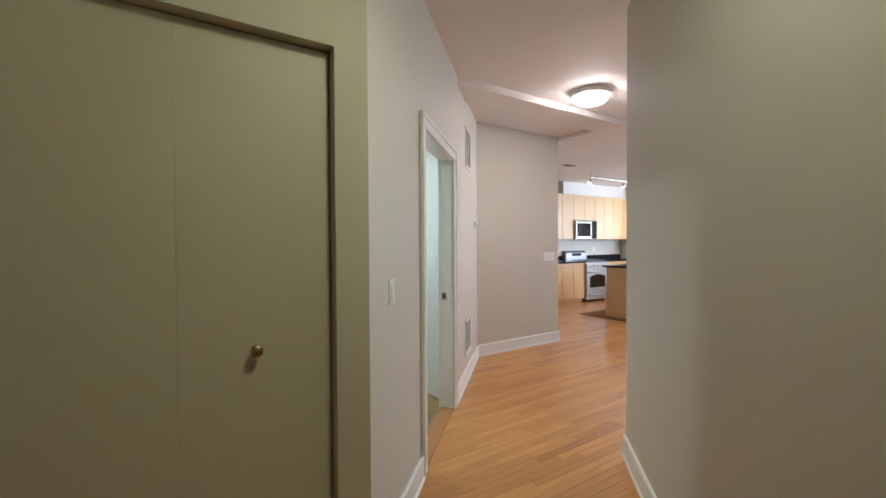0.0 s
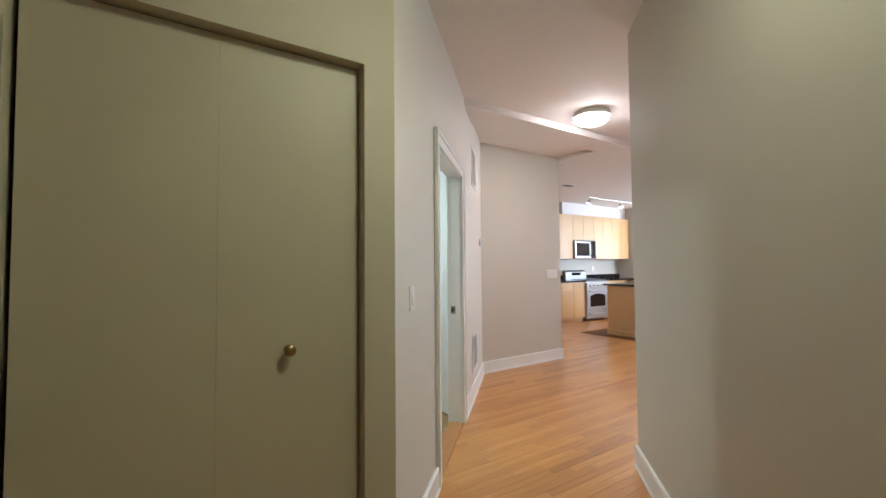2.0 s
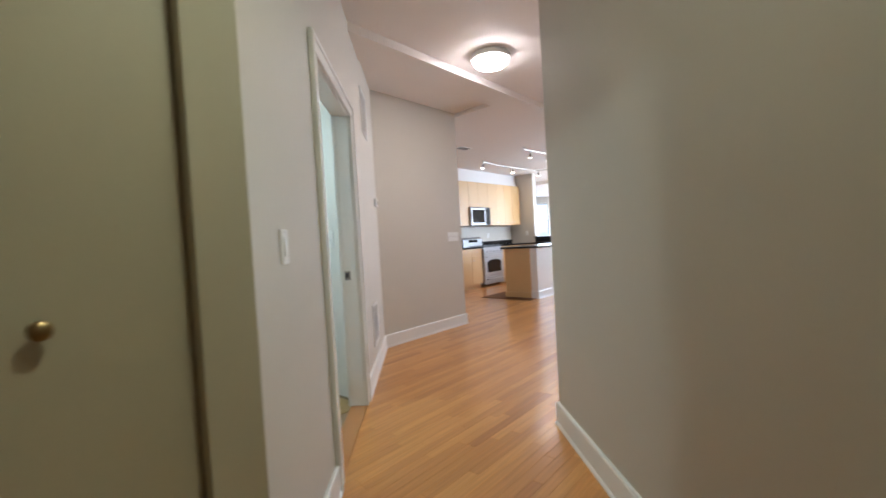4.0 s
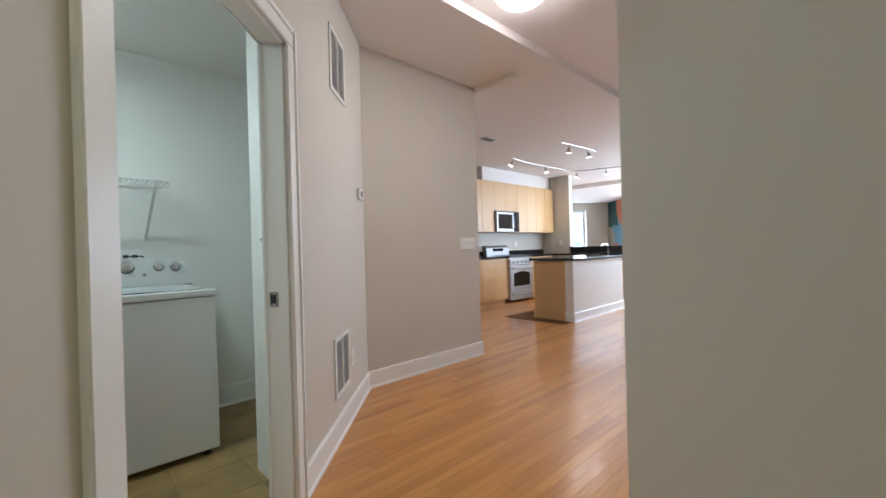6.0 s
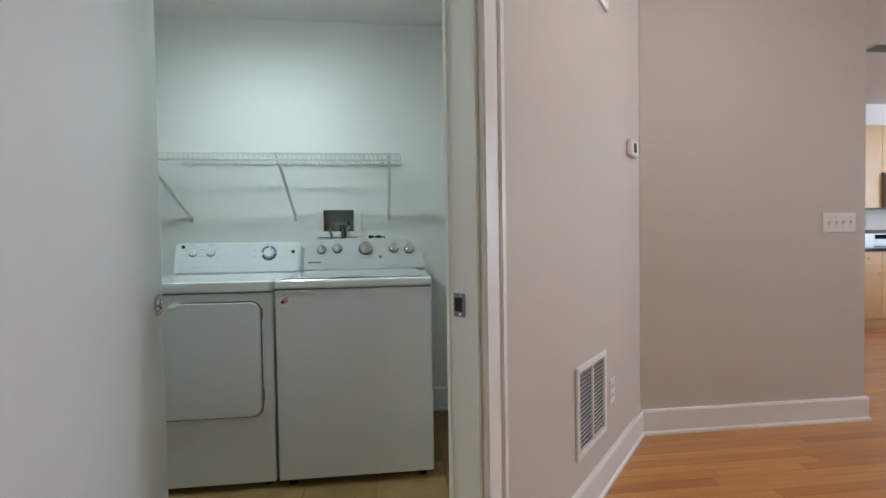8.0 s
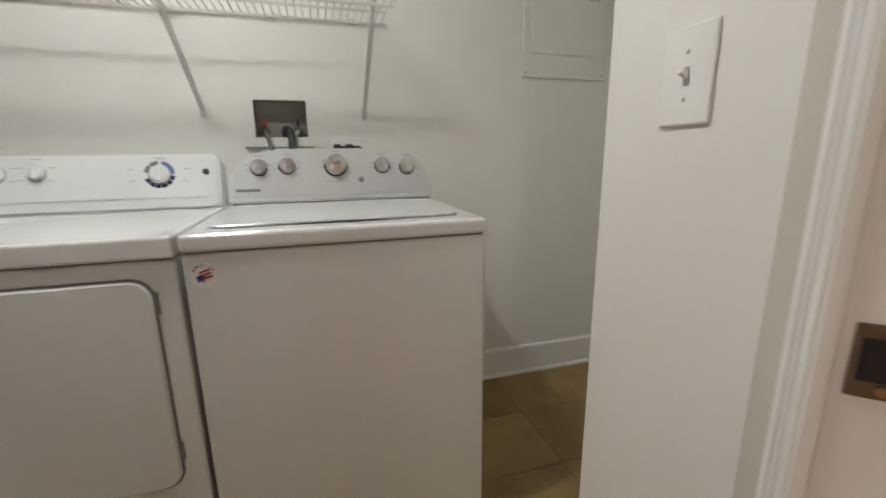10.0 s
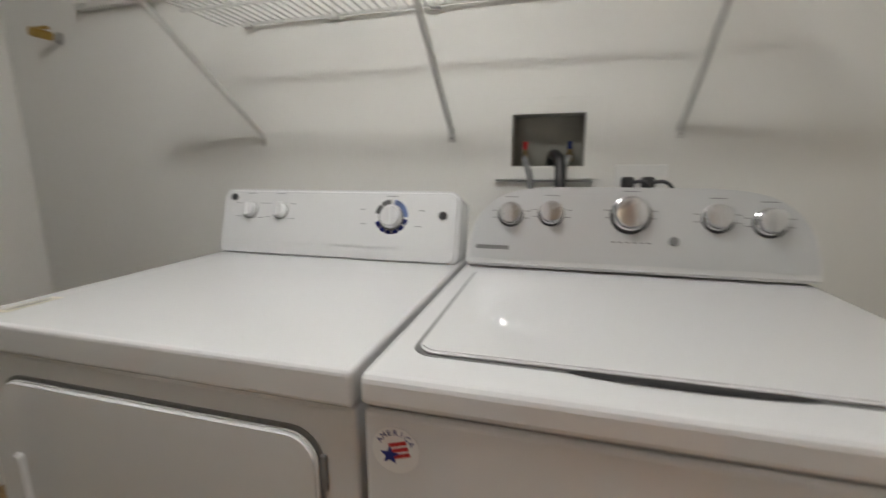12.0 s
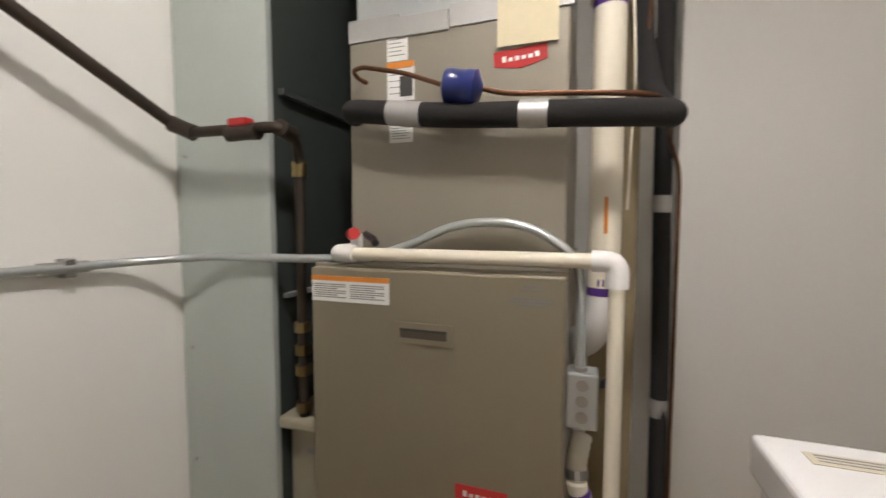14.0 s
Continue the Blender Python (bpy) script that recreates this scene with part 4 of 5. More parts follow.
for z in (0.925, 0.87, 0.82, 0.73):
    part("union", tube([(-0.950, -1.595, z - 0.012), (-0.950, -1.595, z + 0.012)], 0.019, seg=8), BRASS, gas, "brass pipe union")
cd = thing("conduit", "bent grey steel electrical conduit along the wall", "conduit")
part("tube", tube([(-0.10, -1.935, 1.084), (-0.55, -1.935, 1.084), (-0.80, -1.920, 1.086), (-0.902, -1.80, 1.092), (-0.902, -1.52, 1.095), (-0.93, -1.40, 1.098)], 0.0095, seg=12, bend=0.09), GALV, cd, smooth=True)
part("coupling", tube([(-0.62, -1.9345, 1.0842), (-0.70, -1.930, 1.0845)], 0.0125, seg=12), STEEL, cd, smooth=True)
part("strap", box(-0.675, -0.655, -1.949, -1.920, 1.064, 1.102, 0.002), STEEL, cd)
arc = thing("conduit", "arched grey conduit down to a junction box", "conduit")
part("tube", tube([(-0.92, -1.375, 1.105), (-0.925, -1.30, 1.130), (-0.925, -1.20, 1.175), (-0.925, -1.07, 1.178), (-0.922, -0.968, 1.115), (-0.915, -0.962, 1.02), (-0.915, -0.962, 0.90)], 0.0088, seg=12, bend=0.06), GALV, arc, smooth=True)
jb = part("junction_box", box(-0.945, -0.895, -0.984, -0.930, 0.804, 0.907, 0.004), GALV, arc, "galvanised junction box with knockouts")
for z in (0.827, 0.857, 0.886):
    part("knockout", lathe([(0.011, 0.0), (0.011, 0.0015), (0.0, 0.0015)], pose(-0.8948, -0.957, z, 0, 90), 18), STEEL, jb)
part("connector", tube([(-0.915, -0.962, 0.894), (-0.915, -0.962, 0.915)], 0.014, seg=12), STEEL, arc, smooth=True)
part("switch", box(-0.905, -0.892, -0.928, -0.905, 0.886, 0.902, 0.002), BLACK, arc, "black toggle")

PURPLE = mat("purple_primer", (0.10, 0.03, 0.22), 0.5, vary=0.3)
vent = thing("vent_pipe", "cream plastic furnace vent pipe with purple primer stains", "pipe")
VX, VY = -1.015, -0.922
part("pipe", tube([(VX, VY, 1.02), (VX, VY, 2.47)], 0.0305, seg=20), PVC, vent, smooth=True)
part("elbow", tube([(VX, VY, 1.03), (VX, VY, 0.99), (VX - 0.02, VY - 0.03, 0.93), (VX - 0.06, VY - 0.062, 0.91)], 0.034, seg=18, bend=0.05), PVCW, vent, "white plastic elbow", smooth=True)
part("coupling", tube([(VX, VY, 1.60), (VX, VY, 1.70)], 0.038, seg=20), PVC, vent, smooth=True)
part("primer", tube([(VX, VY, 1.585), (VX, VY, 1.599)], 0.0312, seg=20), PURPLE, vent, "purple primer ring")
part("primer", tube([(VX, VY, 1.032), (VX, VY, 1.048)], 0.0312, seg=20), PURPLE, vent, "purple primer ring")
for i in range(3):
    part("writing", box(VX + 0.030, VX + 0.0318, VY - 0.012 + i * 0.009, VY - 0.008 + i * 0.009, 1.052, 1.066), PURPLE, vent, "purple marker stroke")
part("print", box(VX + 0.0295, VX + 0.0312, VY - 0.003, VY + 0.004, 1.155, 1.225), ORANGE, vent, "faded red printed line")
trap = thing("drain_trap", "white corrugated condensate hose with purple primer stains", "hose")
line = [Vector((-1.00, -0.955, 0.745)), Vector((-0.965, -0.965, 0.70)), Vector((-0.955, -0.962, 0.66)), Vector((-0.965, -0.94, 0.60)), Vector((-0.975, -0.925, 0.52)), Vector((-0.98, -0.93, 0.02))]
pts = [a.lerp(b, i / 8) for a, b in zip(line, line[1:]) for i in range(8)]
part("hose", tube(pts, [0.019 + 0.002 * (i % 2) for i in range(len(pts))], seg=14), PVC, trap, smooth=True)
part("primer", tube([line[2].lerp(line[3], 0.1), line[2].lerp(line[3], 0.3)], 0.0216, seg=14), PURPLE, trap, "purple primer band")
part("clamp", tube([line[1].lerp(line[2], 0.2), line[1].lerp(line[2], 0.6)], 0.0222, seg=14), STEEL, trap, "steel hose clamp")
dn = thing("condensate_pipe", "thin cream plastic condensate drain pipe", "pipe")
PX, PYA, PYB, PZ = -0.888, -1.452, -0.905, 1.110
part("pipe", tube([(PX, PYA, PZ), (PX, PYB - 0.01, PZ)], 0.0135, seg=14), PVC, dn, smooth=True)
part("pipe", tube([(PX, PYB, PZ - 0.01), (PX, PYB, 0.0)], 0.0135, seg=14), PVC, dn, smooth=True)
part("elbow", tube([(PX, PYB - 0.042, PZ), (PX, PYB, PZ), (PX, PYB, PZ - 0.045)], 0.0185, seg=16, bend=0.022), PVCW, dn, "white elbow fitting", smooth=True)
part("elbow", tube([(PX, PYA + 0.040, PZ), (PX, PYA - 0.005, PZ), (PX - 0.07, PYA - 0.005, PZ)], 0.0185, seg=16, bend=0.022), PVCW, dn, "white elbow fitting", smooth=True)
part("cap", tube([(-0.935, -1.435, 1.115), (-0.935, -1.435, 1.150)], 0.014, seg=12), PVCW, dn)
part("red_cap", tube([(-0.93, -1.445, 1.148), (-0.91, -1.425, 1.152)], 0.013, seg=12), RED, dn, "red plastic cap")
part("tie", tube([(-0.93, -1.41, 1.150), (-0.91, -1.38, 1.140), (-0.90, -1.37, 1.132)], 0.008, seg=8), BLACK, dn)

ls = thing("refrigerant_line", "black foam-insulated refrigerant line looping past the coil", "pipe")
part("foam", tube([(-0.955, -1.442, 1.410), (-0.905, -1.428, 1.408), (-0.900, -1.30, 1.390), (-0.900, -1.18, 1.377), (-0.900, -1.05, 1.370), (-0.900, -0.92, 1.362), (-0.912, -0.828, 1.358), (-1.00, -0.812, 1.372), (-1.12, -0.835, 1.45), (-1.18, -0.85, 1.62), (-1.18, -0.85, 2.47)], 0.0235, seg=16, bend=0.06), FOAM, ls, smooth=True)
part("foam", tube([(-1.25, -0.80, 2.47), (-1.25, -0.785, 1.2), (-1.245, -0.778, 0.8), (-1.235, -0.775, 0.05)], 0.0205, seg=14, bend=0.1), FOAM, ls, smooth=True)
for a, e, r in (((-0.900, -1.335, 1.3945), (-0.900, -1.265, 1.3855), 0.0248), ((-0.900, -1.075, 1.3715), (-0.900, -1.025, 1.3685), 0.0255), ((-1.2455, -0.7785, 0.70), (-1.2455, -0.7785, 0.745), 0.0222), ((-1.25, -0.7865, 1.20), (-1.25, -0.7855, 1.24), 0.0222)):
    part("tape_wrap", tube([a, e], r, seg=16), TAPE, ls, "silver tape wrap", smooth=True)
cl = thing("liquid_line", "copper liquid line with a blue filter drier", "pipe")
part("pipe", tube([(-0.952, -1.415, 1.478), (-0.93, -1.425, 1.482), (-0.915, -1.428, 1.492), (-0.905, -1.40, 1.494), (-0.897, -1.30, 1.468), (-0.895, -1.220, 1.436)], 0.0048, seg=10, bend=0.02), COPPER, cl, smooth=True)
part("pipe", tube([(-0.895, -1.150, 1.424), (-0.893, -1.10, 1.408), (-0.895, -0.95, 1.396), (-0.912, -0.85, 1.390), (-1.00, -0.815, 1.385), (-1.20, -0.785, 1.37), (-1.252, -0.750, 1.3), (-1.25, -0.750, 0.3)], 0.0048, seg=10, bend=0.04), COPPER, cl, smooth=True)
d0, d1 = Vector((-0.895, -1.216, 1.434)), Vector((-0.895, -1.150, 1.424))
part("drier", tube([d0 + (d1 - d0) * t for t in (-0.12, -0.02, 0.06, 0.3, 0.34, 0.66, 0.7, 0.94, 1.02, 1.12)], [0.006, 0.020, 0.032, 0.033, 0.0315, 0.0315, 0.033, 0.032, 0.020, 0.006], seg=24), BLUE, cl, "glossy dark blue filter drier", smooth=True)
low = thing("low_wire", "thin grey control wire hanging beside the vent pipe", "wire")
part("cord", tube([(-0.965, -0.90, 2.47), (-0.972, -0.895, 1.72), (-0.96, -0.885, 1.55), (-0.975, -0.878, 1.45), (-0.98, -0.885, 1.2)], 0.0025, seg=6, bend=0.05), PVC, low, smooth=True)
part("cord", tube([(-1.12, -0.80, 2.47), (-1.12, -0.83, 1.75), (-1.15, -0.84, 1.6), (-1.16, -0.83, 1.4)], 0.0035, seg=6, bend=0.05), COPPER, low, "thin copper tube", smooth=True)
WOODB = mat("raw_board", (0.36, 0.28, 0.17), 0.7, vary=0.12)
solid("alcove_board", box(-1.34, -1.32, -0.945, -0.83, 0.0, 2.47, 0.002), WOODB, "tan board standing behind the vent pipe", "board")

# ---- kitchen ----
KY, KB = 1.600, 2.2485    # base fronts and wall
BGST = mat("satin_steel", (0.24, 0.24, 0.245), 0.4, 0.6, grain=150, vary=0.05)
APPL = mat("brushed_steel", (0.42, 0.42, 0.425), 0.4, 0.45, grain=150, vary=0.05)
STEELD = mat("dark_glass", (0.01, 0.01, 0.012), 0.08, vary=0.1, bump=0)


def cabinet(name, x0, x1, y0, y1, z0, z1, doors, label, toe=0.0, drawer=False):
    """A cabinet facing -y with slab doors and small pulls."""
    t = thing(name, label, "cabinet", group="maple kitchen cabinets")
    if toe:
        part("toe_kick", box(x0 + 0.002, x1 - 0.002, y0 + 0.07, y1, 0.0, toe), MAPLE, t)
    part("body", box(x0 + 0.001, x1 - 0.001, y0 + 0.021, y1, z0 + toe, z1), MAPLE, t)
    w = (x1 - x0) / doors
    zt = z1 - (0.16 if drawer else 0)
    for i in range(doors):
        a, e = x0 + i * w + 0.002, x0 + (i + 1) * w - 0.002
        d = part("door", box(a, e, y0, y0 + 0.020, z0 + toe + 0.003, zt - 0.003, 0.002), MAPLE, t, "plain maple slab door")
        side = e - 0.05 if (i % 2 == 0 and doors > 1) else a + 0.05
        zz = (z0 + 0.07) if z0 > 1 else zt - 0.10
        part("pull", lathe([(0.006, 0.0), (0.006, 0.014), (0.012, 0.018), (0.0, 0.024)], pose(side, y0, zz, 90), 12), STEEL, d, "small round steel pull")
        if drawer:
            d = part("drawer", box(a, e, y0, y0 + 0.020, zt, z1 - 0.003, 0.002), MAPLE, t, "maple drawer front")
            part("pull", lathe([(0.006, 0.0), (0.006, 0.014), (0.012, 0.018), (0.0, 0.024)], pose((a + e) / 2, y0, (zt + z1) / 2, 90), 12), STEEL, d)
    return t


cabinet("base_cabinet", 5.05, 5.80, KY, KB, 0, 0.895, 2, "maple base cabinet with two slab doors", 0.10)
cabinet("base_cabinet", 5.80, 6.565, KY, KB, 0, 0.895, 2, "maple base cabinet with a drawer beside the stove", 0.10, True)
cabinet("base_cabinet", 7.335, 8.24, KY, KB, 0, 0.895, 2, "maple base cabinet with a drawer before the peninsula", 0.10, True)
cabinet("wall_cabinet", 5.05, 5.80, 1.90, KB, 1.42, 2.45, 2, "maple wall cabinet beside the refrigerator space")
cabinet("wall_cabinet", 5.80, 6.565, 1.90, KB, 1.42, 2.45, 2, "maple wall cabinet beside the microwave")
cabinet("wall_cabinet", 6.565, 7.335, 1.90, KB, 1.862, 2.45, 2, "short maple wall cabinet above the microwave")
cabinet("wall_cabinet", 7.335, 8.06, 1.90, KB, 1.42, 2.45, 2, "tall maple wall cabinet next to the microwave")
cabinet("wall_cabinet", 8.06, 8.79, 1.90, KB, 1.42, 2.45, 2, "maple wall cabinet at the stub wall")
solid("soffit_box", box(6.35, 8.848, 2.02, KB, 2.452, 2.748), CEIL, "pale painted soffit above the wall cabinets", "soffit", kind="structure")


def worktop(x0, x1, y0, y1, z, label):
    return solid("worktop", box(x0, x1, y0, y1, z, z + 0.035, 0.004), GRANITE, label, "worktop")


worktop(5.03, 6.563, KY - 0.03, KB, 0.897, "polished black granite worktop beside the stove")
worktop(7.337, 8.848, KY - 0.03, KB, 0.897, "polished black granite worktop running into the corner")
solid("backsplash", box(7.337, 8.848, KB - 0.02, KB - 0.001, 0.933, 1.03, 0.002), GRANITE, "black granite upstand behind the worktop", "backsplash")
solid("backsplash", box(5.03, 6.563, KB - 0.02, KB - 0.001, 0.933, 1.03, 0.002), GRANITE, "black granite upstand behind the worktop", "backsplash")

stove = thing("stove", "stainless steel gas range with a backguard", "stove")
SX, SE, SF = 6.568, 7.332, 1.545
part("body", box(SX, SE, SF + 0.045, KB - 0.002, 0.06, 0.905, 0.004), APPL, stove)
part("drawer", box(SX + 0.004, SE - 0.004, SF + 0.01, SF + 0.044, 0.06, 0.235, 0.006), APPL, stove, "storage drawer")
od = part("oven_door", box(SX + 0.004, SE - 0.004, SF, SF + 0.044, 0.245, 0.735, 0.008), APPL, stove, "stainless oven door")
arc_ = [(SX + 0.11, 0.33), (SE - 0.11, 0.33)] + [(SE - 0.11 - (SE - SX - 0.22) * i / 12, 0.575 + 0.045 * math.sin(math.pi * i / 12)) for i in range(13)]
part("window", plate(arc_, SF - 0.002, SF), STEELD, od, "dark arched oven window")
for z in (0.685, 0.175):
    h = part("handle", tube([(SX + 0.06, SF + 0.004, z), (SX + 0.07, SF - 0.045, z), (SE - 0.07, SF - 0.045, z), (SE - 0.06, SF + 0.004, z)], 0.012, seg=10, bend=0.03), APPL, stove, "bar handle", smooth=True)
part("control_panel", box(SX, SE, SF - 0.005, SF + 0.05, 0.745, 0.87, 0.012), APPL, stove)
for i in range(5):
    part("knob", lathe([(0.026, 0.0), (0.026, 0.006), (0.020, 0.010), (0.018, 0.032), (0.0, 0.034)], pose(SX + 0.10 + i * 0.141, SF - 0.005, 0.81, 90), 16), APPL, stove, "steel burner knob", smooth=True)
part("cooktop", box(SX, SE, SF - 0.01, KB - 0.08, 0.906, 0.922, 0.004), BLACK, stove, "black enamel cooktop")
for i in range(3):
    for j in range(4):
        x = SX + 0.06 + i * 0.24
        part("grate", box(x, x + 0.20, SF + 0.06 + j * 0.14, SF + 0.072 + j * 0.14, 0.923, 0.945, 0.002), BLACK, stove, "cast iron grate bar")
bg = [(KB - 0.12, 0.92), (KB - 0.002, 0.92), (KB - 0.002, 1.145), (KB - 0.045, 1.15), (KB - 0.10, 1.10)]
b = bmesh.new()
lo = [b.verts.new((SX, y, z)) for y, z in bg]
hi = [b.verts.new((SE, y, z)) for y, z in bg]
b.faces.new(lo), b.faces.new(hi[::-1])
for i in range(5):
    b.faces.new((lo[i], lo[(i + 1) % 5], hi[(i + 1) % 5], hi[i]))
part("backguard", edged(b, 0.006), BGST, stove, "stainless curved backguard")
part("display", box(SX + 0.22, SE - 0.22, KB - 0.113, KB - 0.10, 1.03, 1.085), STEELD, stove, "dark clock display")

mwv = thing("microwave", "stainless over-the-range microwave with a dark window", "microwave")
MF = 1.845
part("body", box(6.570, 7.332, MF + 0.03, KB - 0.002, 1.425, 1.855, 0.004), APPL, mwv)
md = part("door", box(6.572, 7.140, MF, MF + 0.029, 1.432, 1.852, 0.006), APPL, mwv, "stainless door")
part("window", box(6.615, 7.085, MF - 0.002, MF, 1.49, 1.79, 0.0), STEELD, md, "dark glass window")
part("handle", tube([(7.115, MF + 0.004, 1.49), (7.115, MF - 0.04, 1.52), (7.115, MF - 0.04, 1.76), (7.115, MF + 0.004, 1.79)], 0.011, seg=10, bend=0.03), BLACK, md, "dark bar handle", smooth=True)
part("control_panel", box(7.144, 7.330, MF, MF + 0.029, 1.432, 1.852, 0.006), STEELD, mwv, "dark keypad panel")
part("vent", box(6.60, 7.30, MF - 0.001, MF + 0.001, 1.828, 1.846), DARK, mwv)

isl = thing("kitchen_island", "maple kitchen island with a white half wall", "island")
IX0, IX1, IY0 = 5.516, 7.230, -0.384
part("half_wall", box(IX0, IX1, IY0 + 0.02, IY0 + 0.15, 0, 0.895, 0.002), PVCW, isl, "white painted half wall")
part("cabinet", box(IX0 + 0.01, IX1, IY0 + 0.152, 0.31, 0.10, 0.895, 0.002), MAPLE, isl, "maple cabinet back")
part("plinth", box(IX0 - 0.006, IX1, IY0 + 0.152, 0.322, 0.0, 0.099, 0.004), MAPLE, isl, "maple plinth board")
b = profile_run([(IX1, 0.0), (IX1, IY0 + 0.02), (IX0, IY0 + 0.02), (IX0, IY0 + 0.15)][::-1], BASE)
part("skirting", b, TRIM, isl, "white skirting board")
solid("worktop", box(IX0 - 0.045, IX1 + 0.16, IY0 - 0.12, 0.36, 0.896, 0.932, 0.004), GRANITE, "polished black granite island top with an overhang", "worktop")
# Thin dark brown sheet on the floor round the island's corner.
FLOORPATCH = mat("dark_brown_patch", (0.19, 0.095, 0.045), 0.9, vary=0.25, grain=200)
solid("floor_patch", prism([(5.28, -0.33), (5.505, -0.33), (5.505, 0.33), (6.3, 0.33), (6.3, 0.72), (5.28, 0.72)], 0.0005, 0.007), FLOORPATCH, "thin dark brown patch on the floor beside the island", "mat")

pen = thing("peninsula", "maple sink peninsula with a raised bar", "counter")
part("cabinet", box(8.27, 8.84, 0.20, 1.565, 0.10, 0.895, 0.002), MAPLE, pen)
part("end_panel", box(8.26, 8.84, -0.53, -0.40, 0.0, 0.895, 0.002), MAPLE, pen)
part("cabinet_end", box(8.275, 8.84, -0.398, -0.20, 0.10, 0.895, 0.002), MAPLE, pen)
part("toe_kick", box(8.33, 8.84, -0.398, 1.565, 0.0, 0.099), DARK, pen, "dark recessed toe kick")
part("bar_wall", box(8.842, 8.96, -0.56, 1.505, 0.0, 1.045, 0.002), PVCW, pen, "white half wall under the bar")
part("end_post", box(8.62, 8.841, -0.56, -0.532, 0.0, 0.895, 0.002), PVCW, pen)
dwm = thing("dishwasher", "maple-fronted dishwasher with a dark control strip", "dishwasher")
part("front", box(8.268, 8.84, -0.198, 0.198, 0.11, 0.79, 0.003), MAPLE, dwm)
part("control_strip", box(8.264, 8.84, -0.198, 0.198, 0.793, 0.892, 0.004), BLACK, dwm, "black control strip")
solid("worktop", box(8.225, 8.841, -0.58, 1.563, 0.896, 0.932, 0.004), GRANITE, "polished black granite peninsula top", "worktop")
solid("worktop", box(8.80, 9.15, -0.68, 1.505, 1.046, 1.081, 0.005), GRANITE, "raised black granite bar top", "worktop")
solid("backsplash", box(8.825, 8.8415, -0.56, 1.505, 0.933, 1.0455), GRANITE, "black granite upstand under the bar", "backsplash")
fc = thing("faucet", "chrome gooseneck kitchen faucet", "faucet")
part("base", lathe([(0.028, 0.0), (0.026, 0.01), (0.016, 0.02), (0.016, 0.08), (0.0, 0.082)], pose(8.72, 0.55, 0.933), 16), CHROME, fc, smooth=True)
part("spout", tube([(8.72, 0.55, 1.0), (8.72, 0.55, 1.08), (8.66, 0.58, 1.13), (8.58, 0.62, 1.11), (8.56, 0.63, 1.08)], 0.011, seg=10, bend=0.05), CHROME, fc, smooth=True)

BULB = emit("spot_bulb", (1.0, 0.95, 0.88), 30.0)


def track_light(pts, heads, label):
    t = thing("track_light", label, "track light")
    part("rail", tube(pts, 0.010, seg=8, bend=0.06), STEEL, t, "slim steel rail", smooth=True)
    x, y, z = pts[0]
    for p in (pts[0], pts[-1]):
        part("standoff", tube([(p[0], p[1], p[2]), (p[0], p[1], LOW)], 0.008, seg=8), STEEL, t)
    for x, y, rx, rz in heads:
        m = pose(x, y, pts[0][2] - 0.012, rx, 0, rz)
        h = part("spot_head", lathe([(0.007, 0.0), (0.007, -0.03), (0.022, -0.045), (0.030, -0.095), (0.046, -0.125), (0.043, -0.122), (0.028, -0.10)], m, 18), STEEL, t, "frosted steel spot head", smooth=True)
        part("bulb", lathe([(0.0, -0.105), (0.038, -0.116), (0.030, -0.126), (0.0, -0.130)], m, 16), BULB, h, "lit spot bulb", smooth=True)
    return t


TZ = LOW - 0.05
track_light([(5.75, -0.10, TZ), (6.10, -0.13, TZ), (6.75, -0.16, TZ)], [(5.95, -0.12, 8, 0), (6.50, -0.15, -10, 30)], "steel track light over the island")
track_light([(8.20, 1.02, TZ), (8.30, 0.9, TZ), (8.62, -0.16, TZ)], [(8.24, 0.97, 8, 0), (8.44, 0.42, 0, 0), (8.61, -0.12, -8, 0)], "long steel track light over the peninsula")
track_light([(6.05, 1.05, TZ), (6.6, 1.12, TZ), (7.25, 1.10, TZ), (8.20, 1.06, TZ)], [(6.10, 1.06, 25, 40), (7.20, 1.10, -15, 0)], "steel track light before the wall cabinets")
vt = thing("ceiling_vent", "small white ceiling air vent", "vent", at=(4.84, 0.60, LOW))
part("frame_plate", box(-0.15, 0.15, -0.08, 0.08, -0.008, -0.0005, 0.003), TRIM, vt)
for i in range(5):
    part("slat", box(-0.12, 0.12, -0.06 + i * 0.026, -0.045 + i * 0.026, -0.014, -0.0085, m=None), SEAM, vt)

# ---- living room: windows, mural, outdoors ----
GLASS = bpy.data.materials.new("window_glass")
GLASS.use_nodes = True
gb = GLASS.node_tree.nodes["Principled BSDF"]
gb.inputs["Transmission Weight"].default_value, gb.inputs["Roughness"].default_value, gb.inputs["IOR"].default_value = 1.0, 0.0, 1.1


